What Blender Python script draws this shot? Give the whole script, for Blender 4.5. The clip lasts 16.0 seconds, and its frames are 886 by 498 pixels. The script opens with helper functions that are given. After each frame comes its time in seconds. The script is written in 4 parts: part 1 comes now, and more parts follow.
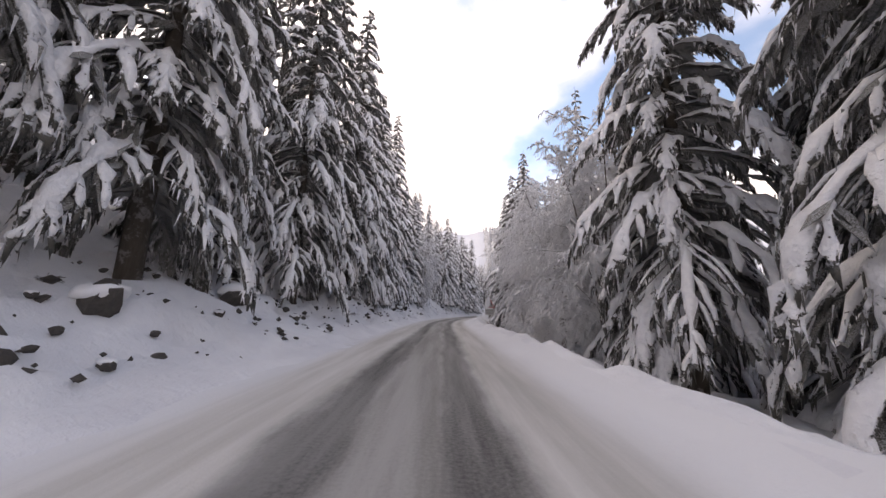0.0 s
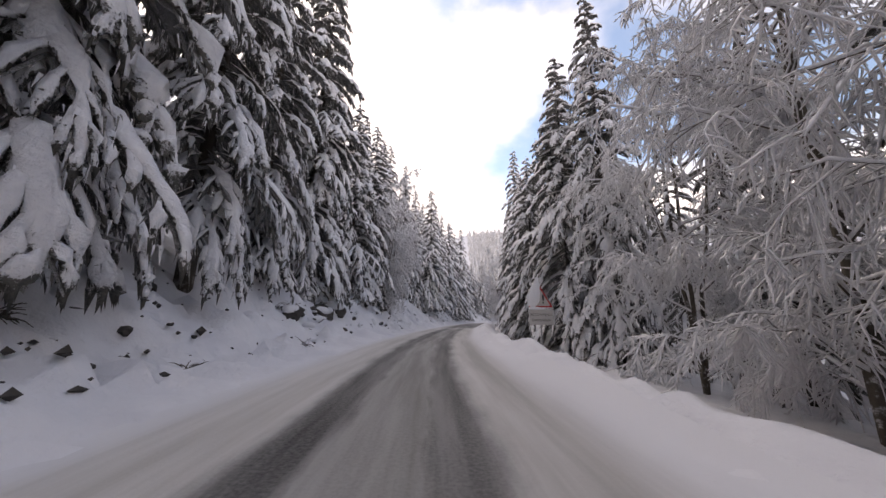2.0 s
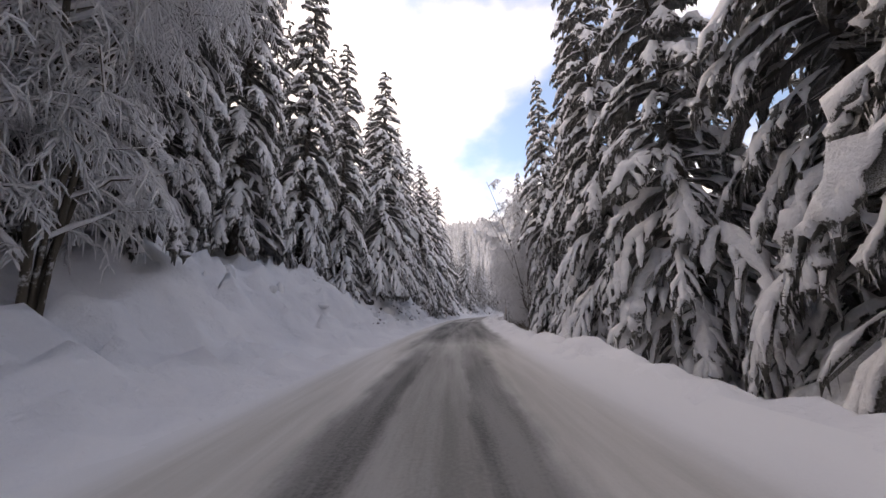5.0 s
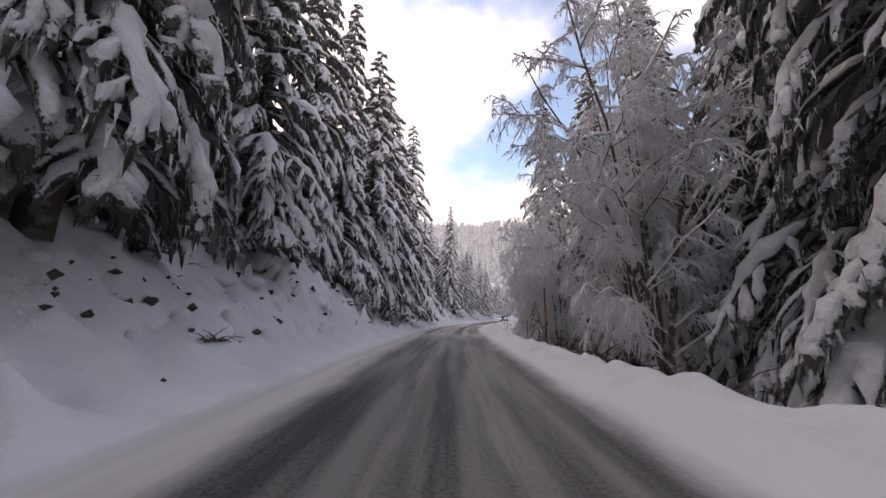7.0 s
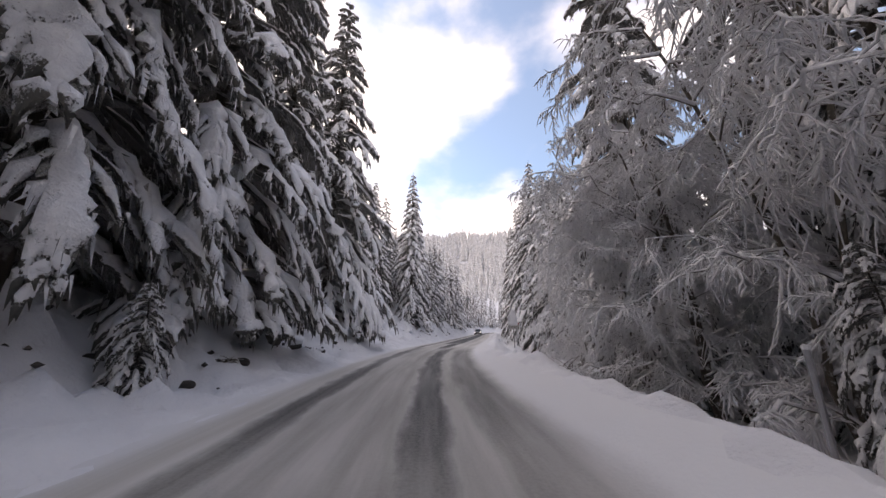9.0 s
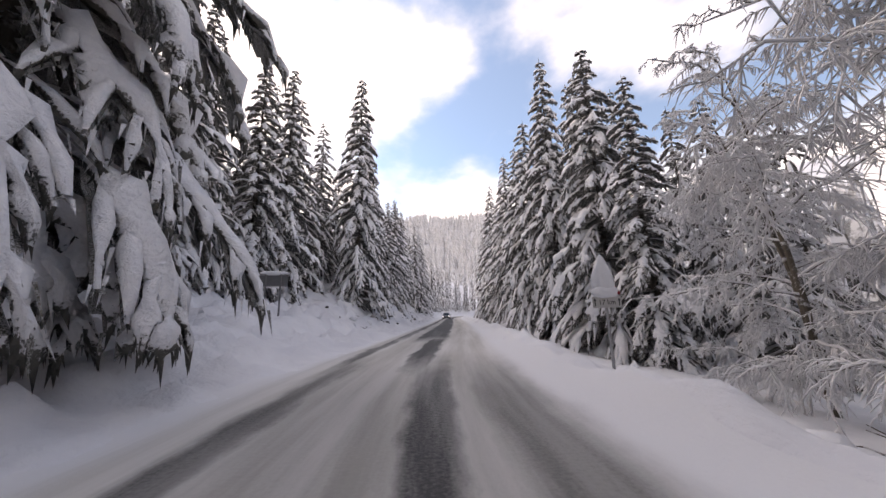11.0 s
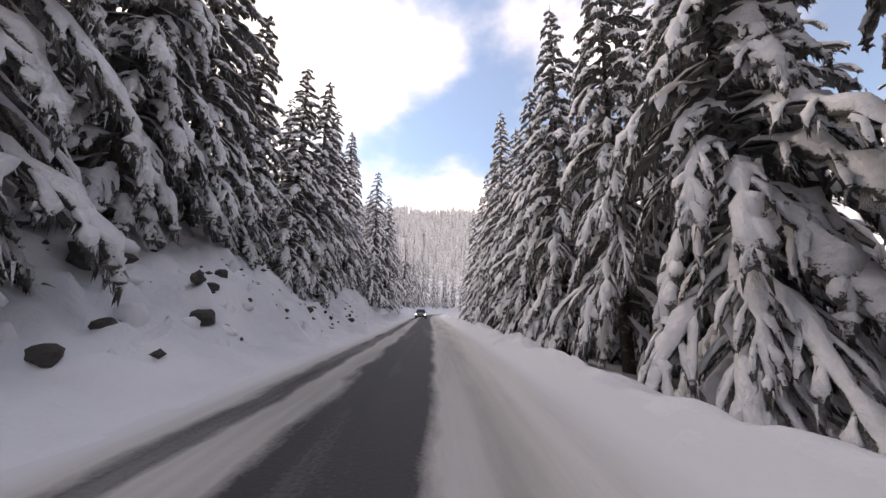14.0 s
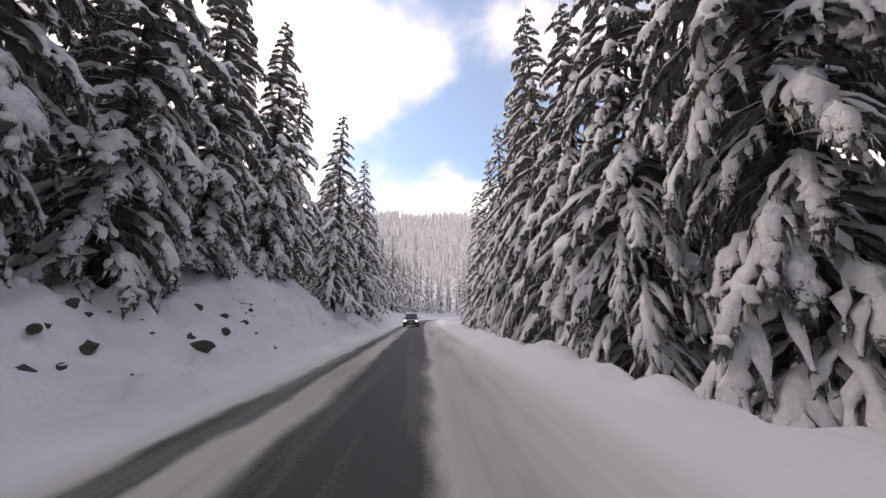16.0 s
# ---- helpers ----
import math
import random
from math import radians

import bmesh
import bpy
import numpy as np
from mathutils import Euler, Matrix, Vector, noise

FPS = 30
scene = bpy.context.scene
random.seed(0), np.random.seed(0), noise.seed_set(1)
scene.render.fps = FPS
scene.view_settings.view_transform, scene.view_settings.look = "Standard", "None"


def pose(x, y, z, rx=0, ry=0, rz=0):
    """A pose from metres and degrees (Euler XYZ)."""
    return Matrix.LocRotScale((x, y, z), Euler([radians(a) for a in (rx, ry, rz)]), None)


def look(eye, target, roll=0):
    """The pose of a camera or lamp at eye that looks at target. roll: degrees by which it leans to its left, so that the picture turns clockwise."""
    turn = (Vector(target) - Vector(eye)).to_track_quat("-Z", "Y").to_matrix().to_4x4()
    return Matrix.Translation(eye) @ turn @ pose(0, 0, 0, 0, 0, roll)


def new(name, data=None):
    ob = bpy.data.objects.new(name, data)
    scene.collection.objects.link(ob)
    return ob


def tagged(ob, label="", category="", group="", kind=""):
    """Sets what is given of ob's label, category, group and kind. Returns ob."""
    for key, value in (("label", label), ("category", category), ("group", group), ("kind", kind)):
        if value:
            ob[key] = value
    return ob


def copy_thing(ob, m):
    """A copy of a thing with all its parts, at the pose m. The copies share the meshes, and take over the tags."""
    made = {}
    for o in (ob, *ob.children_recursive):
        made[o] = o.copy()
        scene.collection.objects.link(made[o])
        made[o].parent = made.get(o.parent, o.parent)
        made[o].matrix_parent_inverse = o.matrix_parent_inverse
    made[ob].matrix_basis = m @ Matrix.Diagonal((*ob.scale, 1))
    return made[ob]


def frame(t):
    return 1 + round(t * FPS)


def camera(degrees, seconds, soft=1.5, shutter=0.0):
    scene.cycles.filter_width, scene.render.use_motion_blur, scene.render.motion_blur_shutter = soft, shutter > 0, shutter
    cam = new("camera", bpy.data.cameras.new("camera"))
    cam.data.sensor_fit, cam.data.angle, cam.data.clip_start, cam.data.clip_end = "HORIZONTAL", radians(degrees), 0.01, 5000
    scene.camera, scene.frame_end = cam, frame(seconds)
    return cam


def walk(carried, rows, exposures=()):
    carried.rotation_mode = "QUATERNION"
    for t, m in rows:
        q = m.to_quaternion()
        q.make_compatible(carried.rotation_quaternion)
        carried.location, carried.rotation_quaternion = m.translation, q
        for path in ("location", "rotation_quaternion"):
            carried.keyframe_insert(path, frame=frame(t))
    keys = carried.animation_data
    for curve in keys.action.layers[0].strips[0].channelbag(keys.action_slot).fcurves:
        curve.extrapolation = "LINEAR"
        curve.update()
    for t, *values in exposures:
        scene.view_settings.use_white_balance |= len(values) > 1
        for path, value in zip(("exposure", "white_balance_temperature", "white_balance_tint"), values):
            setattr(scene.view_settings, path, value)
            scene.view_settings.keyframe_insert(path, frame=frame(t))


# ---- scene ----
cam = camera(108.1, 16.0)
# seconds, x, y, z, yaw, pitch, roll
PATH = [
    (0.0, -0.042, -0.026, 1.317, -2.20, 10.93, -1.53),
    (0.5, 0.131, 6.076, 1.326, -3.24, 11.82, -1.51),
    (1.0, 0.434, 12.119, 1.291, -3.98, 11.73, -0.97),
    (1.5, 0.649, 17.900, 1.282, -4.67, 11.73, -0.93),
    (2.0, 0.944, 23.673, 1.273, -5.14, 12.18, -0.58),
    (2.5, 1.359, 29.153, 1.315, -5.46, 12.34, 0.38),
    (3.0, 1.702, 34.392, 1.308, -6.24, 12.31, 1.23),
    (3.5, 2.040, 39.468, 1.335, -7.34, 11.87, 1.98),
    (4.0, 2.404, 43.974, 1.324, -8.16, 11.14, 1.86),
    (6.5, 8.039, 71.393, 1.301, -12.88, 11.58, 0.07),
    (7.0, 9.368, 77.186, 1.284, -13.56, 11.77, -0.88),
    (7.5, 10.842, 82.645, 1.311, -14.51, 12.08, -0.88),
    (8.0, 12.274, 87.930, 1.277, -16.00, 13.01, 0.10),
    (8.5, 13.500, 92.428, 1.257, -17.79, 13.63, 0.50),
    (9.0, 14.817, 96.281, 1.323, -19.71, 14.16, 0.29),
    (11.5, 21.225, 114.938, 1.295, -28.05, 11.16, 1.18),
    (12.0, 23.057, 118.718, 1.288, -29.16, 11.89, 0.63),
    (12.5, 24.941, 122.106, 1.316, -29.94, 12.26, 0.79),
    (13.0, 26.720, 125.295, 1.349, -30.66, 11.51, 0.48),
    (13.5, 28.459, 128.295, 1.385, -31.16, 10.83, -0.32),
    (14.0, 30.254, 131.324, 1.379, -31.00, 10.82, -1.17),
    (14.5, 31.937, 134.294, 1.306, -30.97, 10.75, -1.25),
    (15.0, 33.533, 137.139, 1.304, -31.30, 11.14, -0.93),
    (15.5, 35.040, 139.913, 1.364, -31.48, 11.17, 0.18),
    (16.0, 36.548, 142.637, 1.300, -32.02, 11.68, 0.51),
]
walk(cam, [(t, pose(x, y, z, 90 + pitch, roll, yaw)) for t, x, y, z, yaw, pitch, roll in PATH], [(0.0, 0.10, 7550, 22), (16.0, 0.10, 7550, 22)])

# ---- world and light ----
SUN_AZ, SUN_EL = 25.0, 32.0  # the sun stands left of the road ahead, behind thin cloud
world = bpy.data.worlds.new("winter_sky")
scene.world = world
world.use_nodes = True
wn, wl = world.node_tree.nodes, world.node_tree.links
wn.clear()


def wnode(kind, **kw):
    n = wn.new(kind)
    for k, v in kw.items():
        n.inputs[k].default_value = v
    return n


sky = wn.new("ShaderNodeTexSky")
sky.sky_type = "NISHITA"
sky.sun_disc = False
sky.sun_elevation = radians(SUN_EL)
sky.sun_rotation = radians(-SUN_AZ)
sky.air_density, sky.dust_density = 1.0, 0.6
tc = wn.new("ShaderNodeTexCoord")
mp = wn.new("ShaderNodeMapping")
mp.inputs["Scale"].default_value = (1.0, 1.0, 1.7)
mp.inputs["Location"].default_value = (0.35, 0.15, 0.1)
wl.new(tc.outputs["Generated"], mp.inputs["Vector"])
cn = wn.new("ShaderNodeTexNoise")
cn.inputs["Scale"].default_value, cn.inputs["Detail"].default_value, cn.inputs["Roughness"].default_value = 2.2, 8.0, 0.5
wl.new(mp.outputs["Vector"], cn.inputs["Vector"])
# cloud thickens towards the sun and the horizon
dot = wn.new("ShaderNodeVectorMath")
dot.operation = "DOT_PRODUCT"
az = radians(SUN_AZ)
dot.inputs[1].default_value = (-math.sin(az) * 0.75, math.cos(az) * 0.75, 0.66)
wl.new(tc.outputs["Generated"], dot.inputs[0])
mr = wn.new("ShaderNodeMapRange")
mr.inputs["From Min"].default_value, mr.inputs["From Max"].default_value = 0.70, 1.0
mr.inputs["To Min"].default_value, mr.inputs["To Max"].default_value = 0.0, 0.22
wl.new(dot.outputs["Value"], mr.inputs["Value"])
add = wn.new("ShaderNodeMath")
add.operation = "ADD"
wl.new(cn.outputs["Fac"], add.inputs[0])
wl.new(mr.outputs["Result"], add.inputs[1])
low = wn.new("ShaderNodeSeparateXYZ")
wl.new(tc.outputs["Generated"], low.inputs[0])
haze = wn.new("ShaderNodeMapRange")
haze.interpolation_type = "SMOOTHSTEP"
haze.inputs["From Min"].default_value, haze.inputs["From Max"].default_value = 0.24, 0.46
haze.inputs["To Min"].default_value, haze.inputs["To Max"].default_value = 0.22, 0.0
wl.new(low.outputs[2], haze.inputs["Value"])
both = wn.new("ShaderNodeMath")
both.operation = "ADD"
wl.new(add.outputs[0], both.inputs[0])
wl.new(haze.outputs["Result"], both.inputs[1])
cr = wn.new("ShaderNodeMapRange")
cr.interpolation_type = "SMOOTHSTEP"
cr.inputs["From Min"].default_value, cr.inputs["From Max"].default_value = 0.43, 0.70
cr.inputs["To Min"].default_value = 0.10
wl.new(both.outputs[0], cr.inputs["Value"])
bg_sky = wnode("ShaderNodeBackground", Strength=0.15)
azure = wn.new("ShaderNodeVectorMath")
azure.operation = "MULTIPLY"
azure.inputs[1].default_value = (1.0, 1.38, 1.55)
wl.new(sky.outputs[0], azure.inputs[0])
wl.new(azure.outputs[0], bg_sky.inputs["Color"])
bg_cloud = wnode("ShaderNodeBackground", Strength=1.7)
bg_cloud.inputs["Color"].default_value = (1.0, 0.99, 1.0, 1)
mixw = wn.new("ShaderNodeMixShader")
wl.new(cr.outputs["Result"], mixw.inputs[0])
wl.new(bg_sky.outputs[0], mixw.inputs[1])
wl.new(bg_cloud.outputs[0], mixw.inputs[2])
wout = wn.new("ShaderNodeOutputWorld")
wl.new(mixw.outputs[0], wout.inputs["Surface"])

sun = new("sun", bpy.data.lights.new("sun", "SUN"))
sun.data.energy, sun.data.angle, sun.data.color = 0.8, radians(14), (1.0, 0.95, 0.88)
sun.matrix_world = look((0, 0, 80), (80 * math.sin(az) * math.cos(radians(SUN_EL)), -80 * math.cos(az) * math.cos(radians(SUN_EL)), 80 - 80 * math.sin(radians(SUN_EL))))


# ---- materials ----
class Nodes:
    """Short hand for building one node material."""

    def __init__(self, name):
        self.mat = bpy.data.materials.new(name)
        self.mat.use_nodes = True
        self.t = self.mat.node_tree
        self.bsdf = self.t.nodes["Principled BSDF"]

    def put(self, socket, value):
        if isinstance(value, bpy.types.NodeSocket):
            self.t.links.new(value, socket)
        else:
            socket.default_value = value

    def node(self, kind, **kw):
        n = self.t.nodes.new("ShaderNode" + kind)
        for k, v in kw.items():
            self.put(n.inputs[k.replace("_", " ")], v)
        return n

    def obj(self):
        return self.node("TexCoord").outputs["Object"]

    def scaled(self, vec, scale):
        n = self.node("Mapping", Vector=vec)
        n.inputs["Scale"].default_value = scale
        return n.outputs[0]

    def noise(self, vec, scale, detail=4.0, rough=0.55):
        return self.node("TexNoise", Vector=vec, Scale=scale, Detail=detail, Roughness=rough).outputs["Fac"]

    def step(self, v, lo, hi, a=0.0, b=1.0):
        n = self.node("MapRange", Value=v, From_Min=lo, From_Max=hi, To_Min=a, To_Max=b)
        n.interpolation_type = "SMOOTHSTEP"
        return n.outputs[0]

    def math(self, op, a, b=0.0):
        n = self.t.nodes.new("ShaderNodeMath")
        n.operation = op
        self.put(n.inputs[0], a)
        self.put(n.inputs[1], b)
        return n.outputs[0]

    def mix(self, f, a, b):
        n = self.t.nodes.new("ShaderNodeMix")
        n.data_type = "RGBA"
        self.put(n.inputs[0], f)
        self.put(n.inputs[6], a if isinstance(a, bpy.types.NodeSocket) else (*a, 1))
        self.put(n.inputs[7], b if isinstance(b, bpy.types.NodeSocket) else (*b, 1))
        return n.outputs[2]

    def bump(self, h, strength, dist):
        n = self.node("Bump", Height=h, Strength=strength, Distance=dist)
        self.t.links.new(n.outputs[0], self.bsdf.inputs["Normal"])

    def done(self, color=None, rough=0.8, metal=0.0, spec=0.3):
        if color is not None:
            self.put(self.bsdf.inputs["Base Color"], color if isinstance(color, bpy.types.NodeSocket) else (*color, 1))
        self.put(self.bsdf.inputs["Roughness"], rough)
        self.bsdf.inputs["Metallic"].default_value = metal
        self.bsdf.inputs["Specular IOR Level"].default_value = spec
        return self.mat


def snow_ground():
    m = Nodes("snow_ground")
    p = m.obj()
    big, fine = m.noise(p, 0.5, 5), m.noise(p, 9.0, 5, 0.6)
    grit = m.noise(p, 5.0, 6, 0.7)
    c = m.mix(m.step(big, 0.3, 0.7), (0.66, 0.67, 0.70), (0.76, 0.77, 0.79))
    c = m.mix(m.step(grit, 0.66, 0.76, 0, 0.25), c, (0.40, 0.37, 0.34))
    clod = m.noise(p, 2.4, 5, 0.6)
    m.bump(m.math("ADD", m.math("MULTIPLY", fine, 0.3), clod), 0.55, 0.14)
    return m.done(c, 0.8, spec=0.2)


def snow_tree():
    """Snow on spruce boughs: whole on what faces up, thinning to bare needles underneath."""
    m = Nodes("snow_on_branches")
    p = m.obj()
    fine, mid = m.noise(p, 21.0, 5, 0.7), m.noise(p, 5.0, 4, 0.6)
    up = m.node("SeparateXYZ", Vector=m.node("NewGeometry").outputs["Normal"]).outputs[2]
    c = m.mix(m.step(mid, 0.3, 0.7), (0.84, 0.84, 0.86), (0.93, 0.93, 0.94))
    patch = m.math("ADD", m.math("MULTIPLY", fine, 0.9), m.math("MULTIPLY", mid, 0.5))
    bare = m.step(m.math("SUBTRACT", patch, m.math("MULTIPLY", up, 0.62)), 0.78, 0.90)
    c = m.mix(m.math("MULTIPLY", bare, 0.92), c, m.mix(fine, (0.045, 0.045, 0.035), (0.13, 0.12, 0.095)))
    m.bump(m.math("SUBTRACT", m.math("ADD", mid, m.math("MULTIPLY", fine, 0.5)), m.math("MULTIPLY", bare, 0.6)), 1.0, 0.09)
    return m.done(c, 0.8, spec=0.2)


def snow_twig():
    m = Nodes("snow_on_twigs")
    p = m.obj()
    fine, mid = m.noise(p, 34.0, 4, 0.7), m.noise(p, 6.0, 4, 0.6)
    c = m.mix(m.step(mid, 0.3, 0.7), (0.80, 0.80, 0.82), (0.92, 0.92, 0.93))
    c = m.mix(m.step(fine, 0.62, 0.74, 0, 0.4), c, (0.24, 0.22, 0.20))
    m.bump(m.math("ADD", mid, fine), 0.8, 0.03)
    return m.done(c, 0.8, spec=0.2)


def needles():
    m = Nodes("spruce_needles")
    p = m.obj()
    n = m.noise(p, 1.2, 4)
    f = m.noise(p, 75.0, 3)
    c = m.mix(m.step(n, 0.3, 0.7), (0.043, 0.043, 0.032), (0.086, 0.080, 0.060))
    c = m.mix(m.step(f, 0.38, 0.62, 0, 0.62), c, (0.62, 0.62, 0.63))
    return m.done(c, 0.8, spec=0.2)


def bark(name, a, b, frost):
    m = Nodes(name)
    p = m.obj()
    n = m.noise(m.scaled(p, (1, 1, 0.25)), 14.0, 6, 0.65)
    c = m.mix(n, a, b)
    c = m.mix(m.step(m.noise(p, 3.0, 6, 0.7), 0.52, 0.62, 0, frost), c, (0.75, 0.75, 0.78))
    m.bump(n, 0.8, 0.03)
    return m.done(c, 0.9, spec=0.2)


def plain(name, c1, c2, scale, rough, metal=0.0, bump=0.0, spec=0.4):
    m = Nodes(name)
    p = m.obj()
    n = m.noise(p, scale, 5, 0.6)
    if bump:
        m.bump(n, bump, 0.01)
    return m.done(m.mix(n, c1, c2), rough, metal, spec)


def road_surface():
    """Asphalt under packed snow: the wheels have bared it in bands that change along the road. UV holds metres across and along."""
    m = Nodes("road_surface")
    uv = m.node("UVMap").outputs[0]
    sep = m.node("SeparateXYZ", Vector=uv)
    q, s = sep.outputs[0], sep.outputs[1]
    streak = m.noise(m.scaled(uv, (1.6, 0.10, 1)), 1.0, 6, 0.6)
    blotch = m.noise(m.scaled(uv, (1.0, 0.35, 1)), 1.3, 6, 0.62)
    grain = m.noise(uv, 22.0, 4, 0.6)
    qq = m.math("ADD", q, m.math("MULTIPLY", m.math("SUBTRACT", blotch, 0.5), 0.6))

    def band(lo, hi, soft):
        return m.math("MULTIPLY", m.step(qq, lo - soft, lo + soft), m.step(qq, hi - soft, hi + soft, 1, 0))

    def stretch(lo, hi, soft):
        ss = m.math("ADD", s, m.math("MULTIPLY", m.math("SUBTRACT", blotch, 0.5), 4.0))
        return m.math("MULTIPLY", m.step(ss, lo - soft, lo + soft), m.step(ss, hi - soft, hi + soft, 1, 0))

    def weigh(*pairs):
        out = 0.0
        for a, k in pairs:
            out = m.math("MAXIMUM", out, m.math("MULTIPLY", a, k))
        return out

    first = weigh((band(-1.65, -0.85, 0.22), 0.95), (band(-0.05, 0.75, 0.22), 0.9), (band(-1.5, 0.8, 0.3), 0.62), (band(0.9, 2.1, 0.5), 0.18))
    second = weigh((band(-2.0, -0.55, 0.2), 0.97), (band(-0.3, 0.55, 0.15), 0.97), (band(0.75, 1.95, 0.2), 0.9), (band(-2.1, 2.0, 0.25), 0.84))
    third = weigh((band(-2.3, -1.75, 0.15), 0.95), (band(-0.9, -0.45, 0.15), 0.4), (band(-0.15, 0.55, 0.15), 1.0), (band(0.85, 1.9, 0.3), 0.75), (band(-2.2, 1.0, 0.3), 0.35))
    fourth = weigh((band(-2.65, -2.2, 0.12), 0.97), (band(-0.75, 0.0, 0.10), 1.2), (band(-1.5, -0.7, 0.2), 0.15))
    fifth = weigh((band(-2.7, -2.15, 0.12), 0.97), (band(-1.55, 0.12, 0.20), 1.25), (band(-2.2, -1.5, 0.2), 0.25), (band(0.1, 0.9, 0.3), 0.25))
    bare = weigh((first, stretch(-80, 68, 6)), (second, stretch(68, 100, 5)), (third, stretch(100, 122, 4)), (fourth, stretch(122, 131.5, 2.5)), (fifth, stretch(130.5, 600, 3)))
    bare = m.math("MULTIPLY", bare, m.step(m.math("ADD", streak, m.math("MULTIPLY", grain, 0.35)), 0.45, 0.80, 1.08, 0.75))
    asphalt = m.mix(grain, (0.030, 0.030, 0.032), (0.062, 0.061, 0.062))
    packed = m.mix(m.step(streak, 0.3, 0.7), (0.45, 0.44, 0.41), (0.62, 0.61, 0.59))
    edge = m.math("MAXIMUM", m.step(q, 1.5, 2.3), m.step(q, -2.6, -3.6))
    packed = m.mix(edge, packed, (0.71, 0.72, 0.74))
    m.bump(m.math("ADD", m.math("MULTIPLY", blotch, 2.0), grain), 0.4, 0.02)
    return m.done(m.mix(bare, packed, asphalt), m.step(bare, 0.2, 0.9, 0.85, 0.65), spec=0.25)


def snow_soft():
    m = Nodes("soft_snow")
    p = m.obj()
    n = m.noise(p, 2.5, 4)
    m.bump(n, 0.4, 0.05)
    return m.done(m.mix(n, (0.70, 0.71, 0.73), (0.78, 0.79, 0.81)), 0.8, spec=0.2)


SNOW_SOFT, SNOW_TWIG = snow_soft(), snow_twig()
SNOW_GROUND, SNOW_TREE, NEEDLES, ROAD = snow_ground(), snow_tree(), needles(), road_surface()
BARK = bark("spruce_bark", (0.035, 0.028, 0.022), (0.10, 0.085, 0.07), 0.15)
TWIG_BARK = bark("bare_tree_bark", (0.06, 0.05, 0.04), (0.17, 0.15, 0.12), 0.75)
ROCK = plain("dark_rock", (0.025, 0.023, 0.022), (0.10, 0.09, 0.08), 6, 0.9, bump=0.8)
STEEL = plain("galvanised_steel", (0.28, 0.28, 0.29), (0.38, 0.38, 0.39), 12, 0.5, 0.6)
SIGN_WHITE = plain("sign_white", (0.36, 0.355, 0.34), (0.50, 0.49, 0.47), 3, 0.6)
SIGN_RED = plain("sign_red", (0.42, 0.02, 0.02), (0.50, 0.03, 0.03), 4, 0.5)
INK = plain("sign_ink", (0.012, 0.012, 0.013), (0.02, 0.02, 0.02), 8, 0.6)
SIGN_BACK = plain("sign_back_grey", (0.13, 0.13, 0.135), (0.19, 0.19, 0.195), 5, 0.55, 0.4)
YELLOW = plain("orange_paint", (0.46, 0.20, 0.03), (0.56, 0.27, 0.05), 6, 0.6)


# ---- helpers of the place ----
def part(name, data, material, parent=None, label=""):
    """Links a bmesh or mesh as one mesh object, under a thing or a part where one is given."""
    if isinstance(data, bmesh.types.BMesh):
        me = bpy.data.meshes.new(name)
        data.to_mesh(me)
        data.free()
    else:
        me = data
    if not me.materials:
        me.materials.append(material)
    ob = new(name, me)
    if parent is not None:
        ob.parent = parent
    if label:
        ob["label"] = label
    return ob


def mesh_of(name, verts, faces, smooth=True):
    me = bpy.data.meshes.new(name)
    me.from_pydata(verts.tolist() if hasattr(verts, "tolist") else verts, [], faces.tolist() if hasattr(faces, "tolist") else faces)
    if smooth:
        me.polygons.foreach_set("use_smooth", [True] * len(me.polygons))
    me.update()
    return me


class Heap:
    """Gathers many small pieces of geometry for one mesh."""

    def __init__(self):
        self.v, self.f, self.n = [], [], 0

    def add(self, verts, faces):
        self.v.append(np.asarray(verts, float))
        self.f.extend((np.asarray(faces) + self.n).tolist())
        self.n += len(verts)

    def mesh(self, name, smooth=True):
        return mesh_of(name, np.concatenate(self.v), self.f, smooth)


def tubes(points, wide, high, sides, rng, rough=0.0, belly=0.4, drape=0.0):
    """Many swept tubes at once. points (N, K, 3); wide and high (N, K): half sizes across and up; belly: how far they sag below; drape: how far their flanks hang."""
    n, k, _ = points.shape
    tang = np.gradient(points, axis=1)
    tang /= np.linalg.norm(tang, axis=2, keepdims=True) + 1e-9
    side = np.cross(tang, np.array([0.0, 0.0, 1.0]))
    flat = np.linalg.norm(side, axis=2, keepdims=True)
    side = np.where(flat > 0.05, side / (flat + 1e-9), np.array([1.0, 0.0, 0.0]))
    up = np.cross(side, tang)
    a = np.arange(sides) * 2 * math.pi / sides + math.pi / sides
    ca, sa = np.cos(a), np.where(np.sin(a) > 0, np.sin(a), np.sin(a) * belly)
    jit = 1 + rough * rng.uniform(-1, 1, (n, k, sides, 1))
    v = points[:, :, None, :] + jit * (side[:, :, None, :] * (wide[:, :, None] * ca)[..., None] + up[:, :, None, :] * (high[:, :, None] * sa)[..., None])
    v[..., 2] -= drape * wide[:, :, None] * np.abs(ca) ** 1.5 * rng.uniform(0.3, 1.7, (n, k, sides))
    idx = np.arange(n * k * sides).reshape(n, k, sides)
    nxt = np.roll(idx, -1, axis=2)
    quads = np.stack([idx[:, :-1], nxt[:, :-1], nxt[:, 1:], idx[:, 1:]], axis=-1).reshape(-1, 4)
    return v.reshape(-1, 3), quads


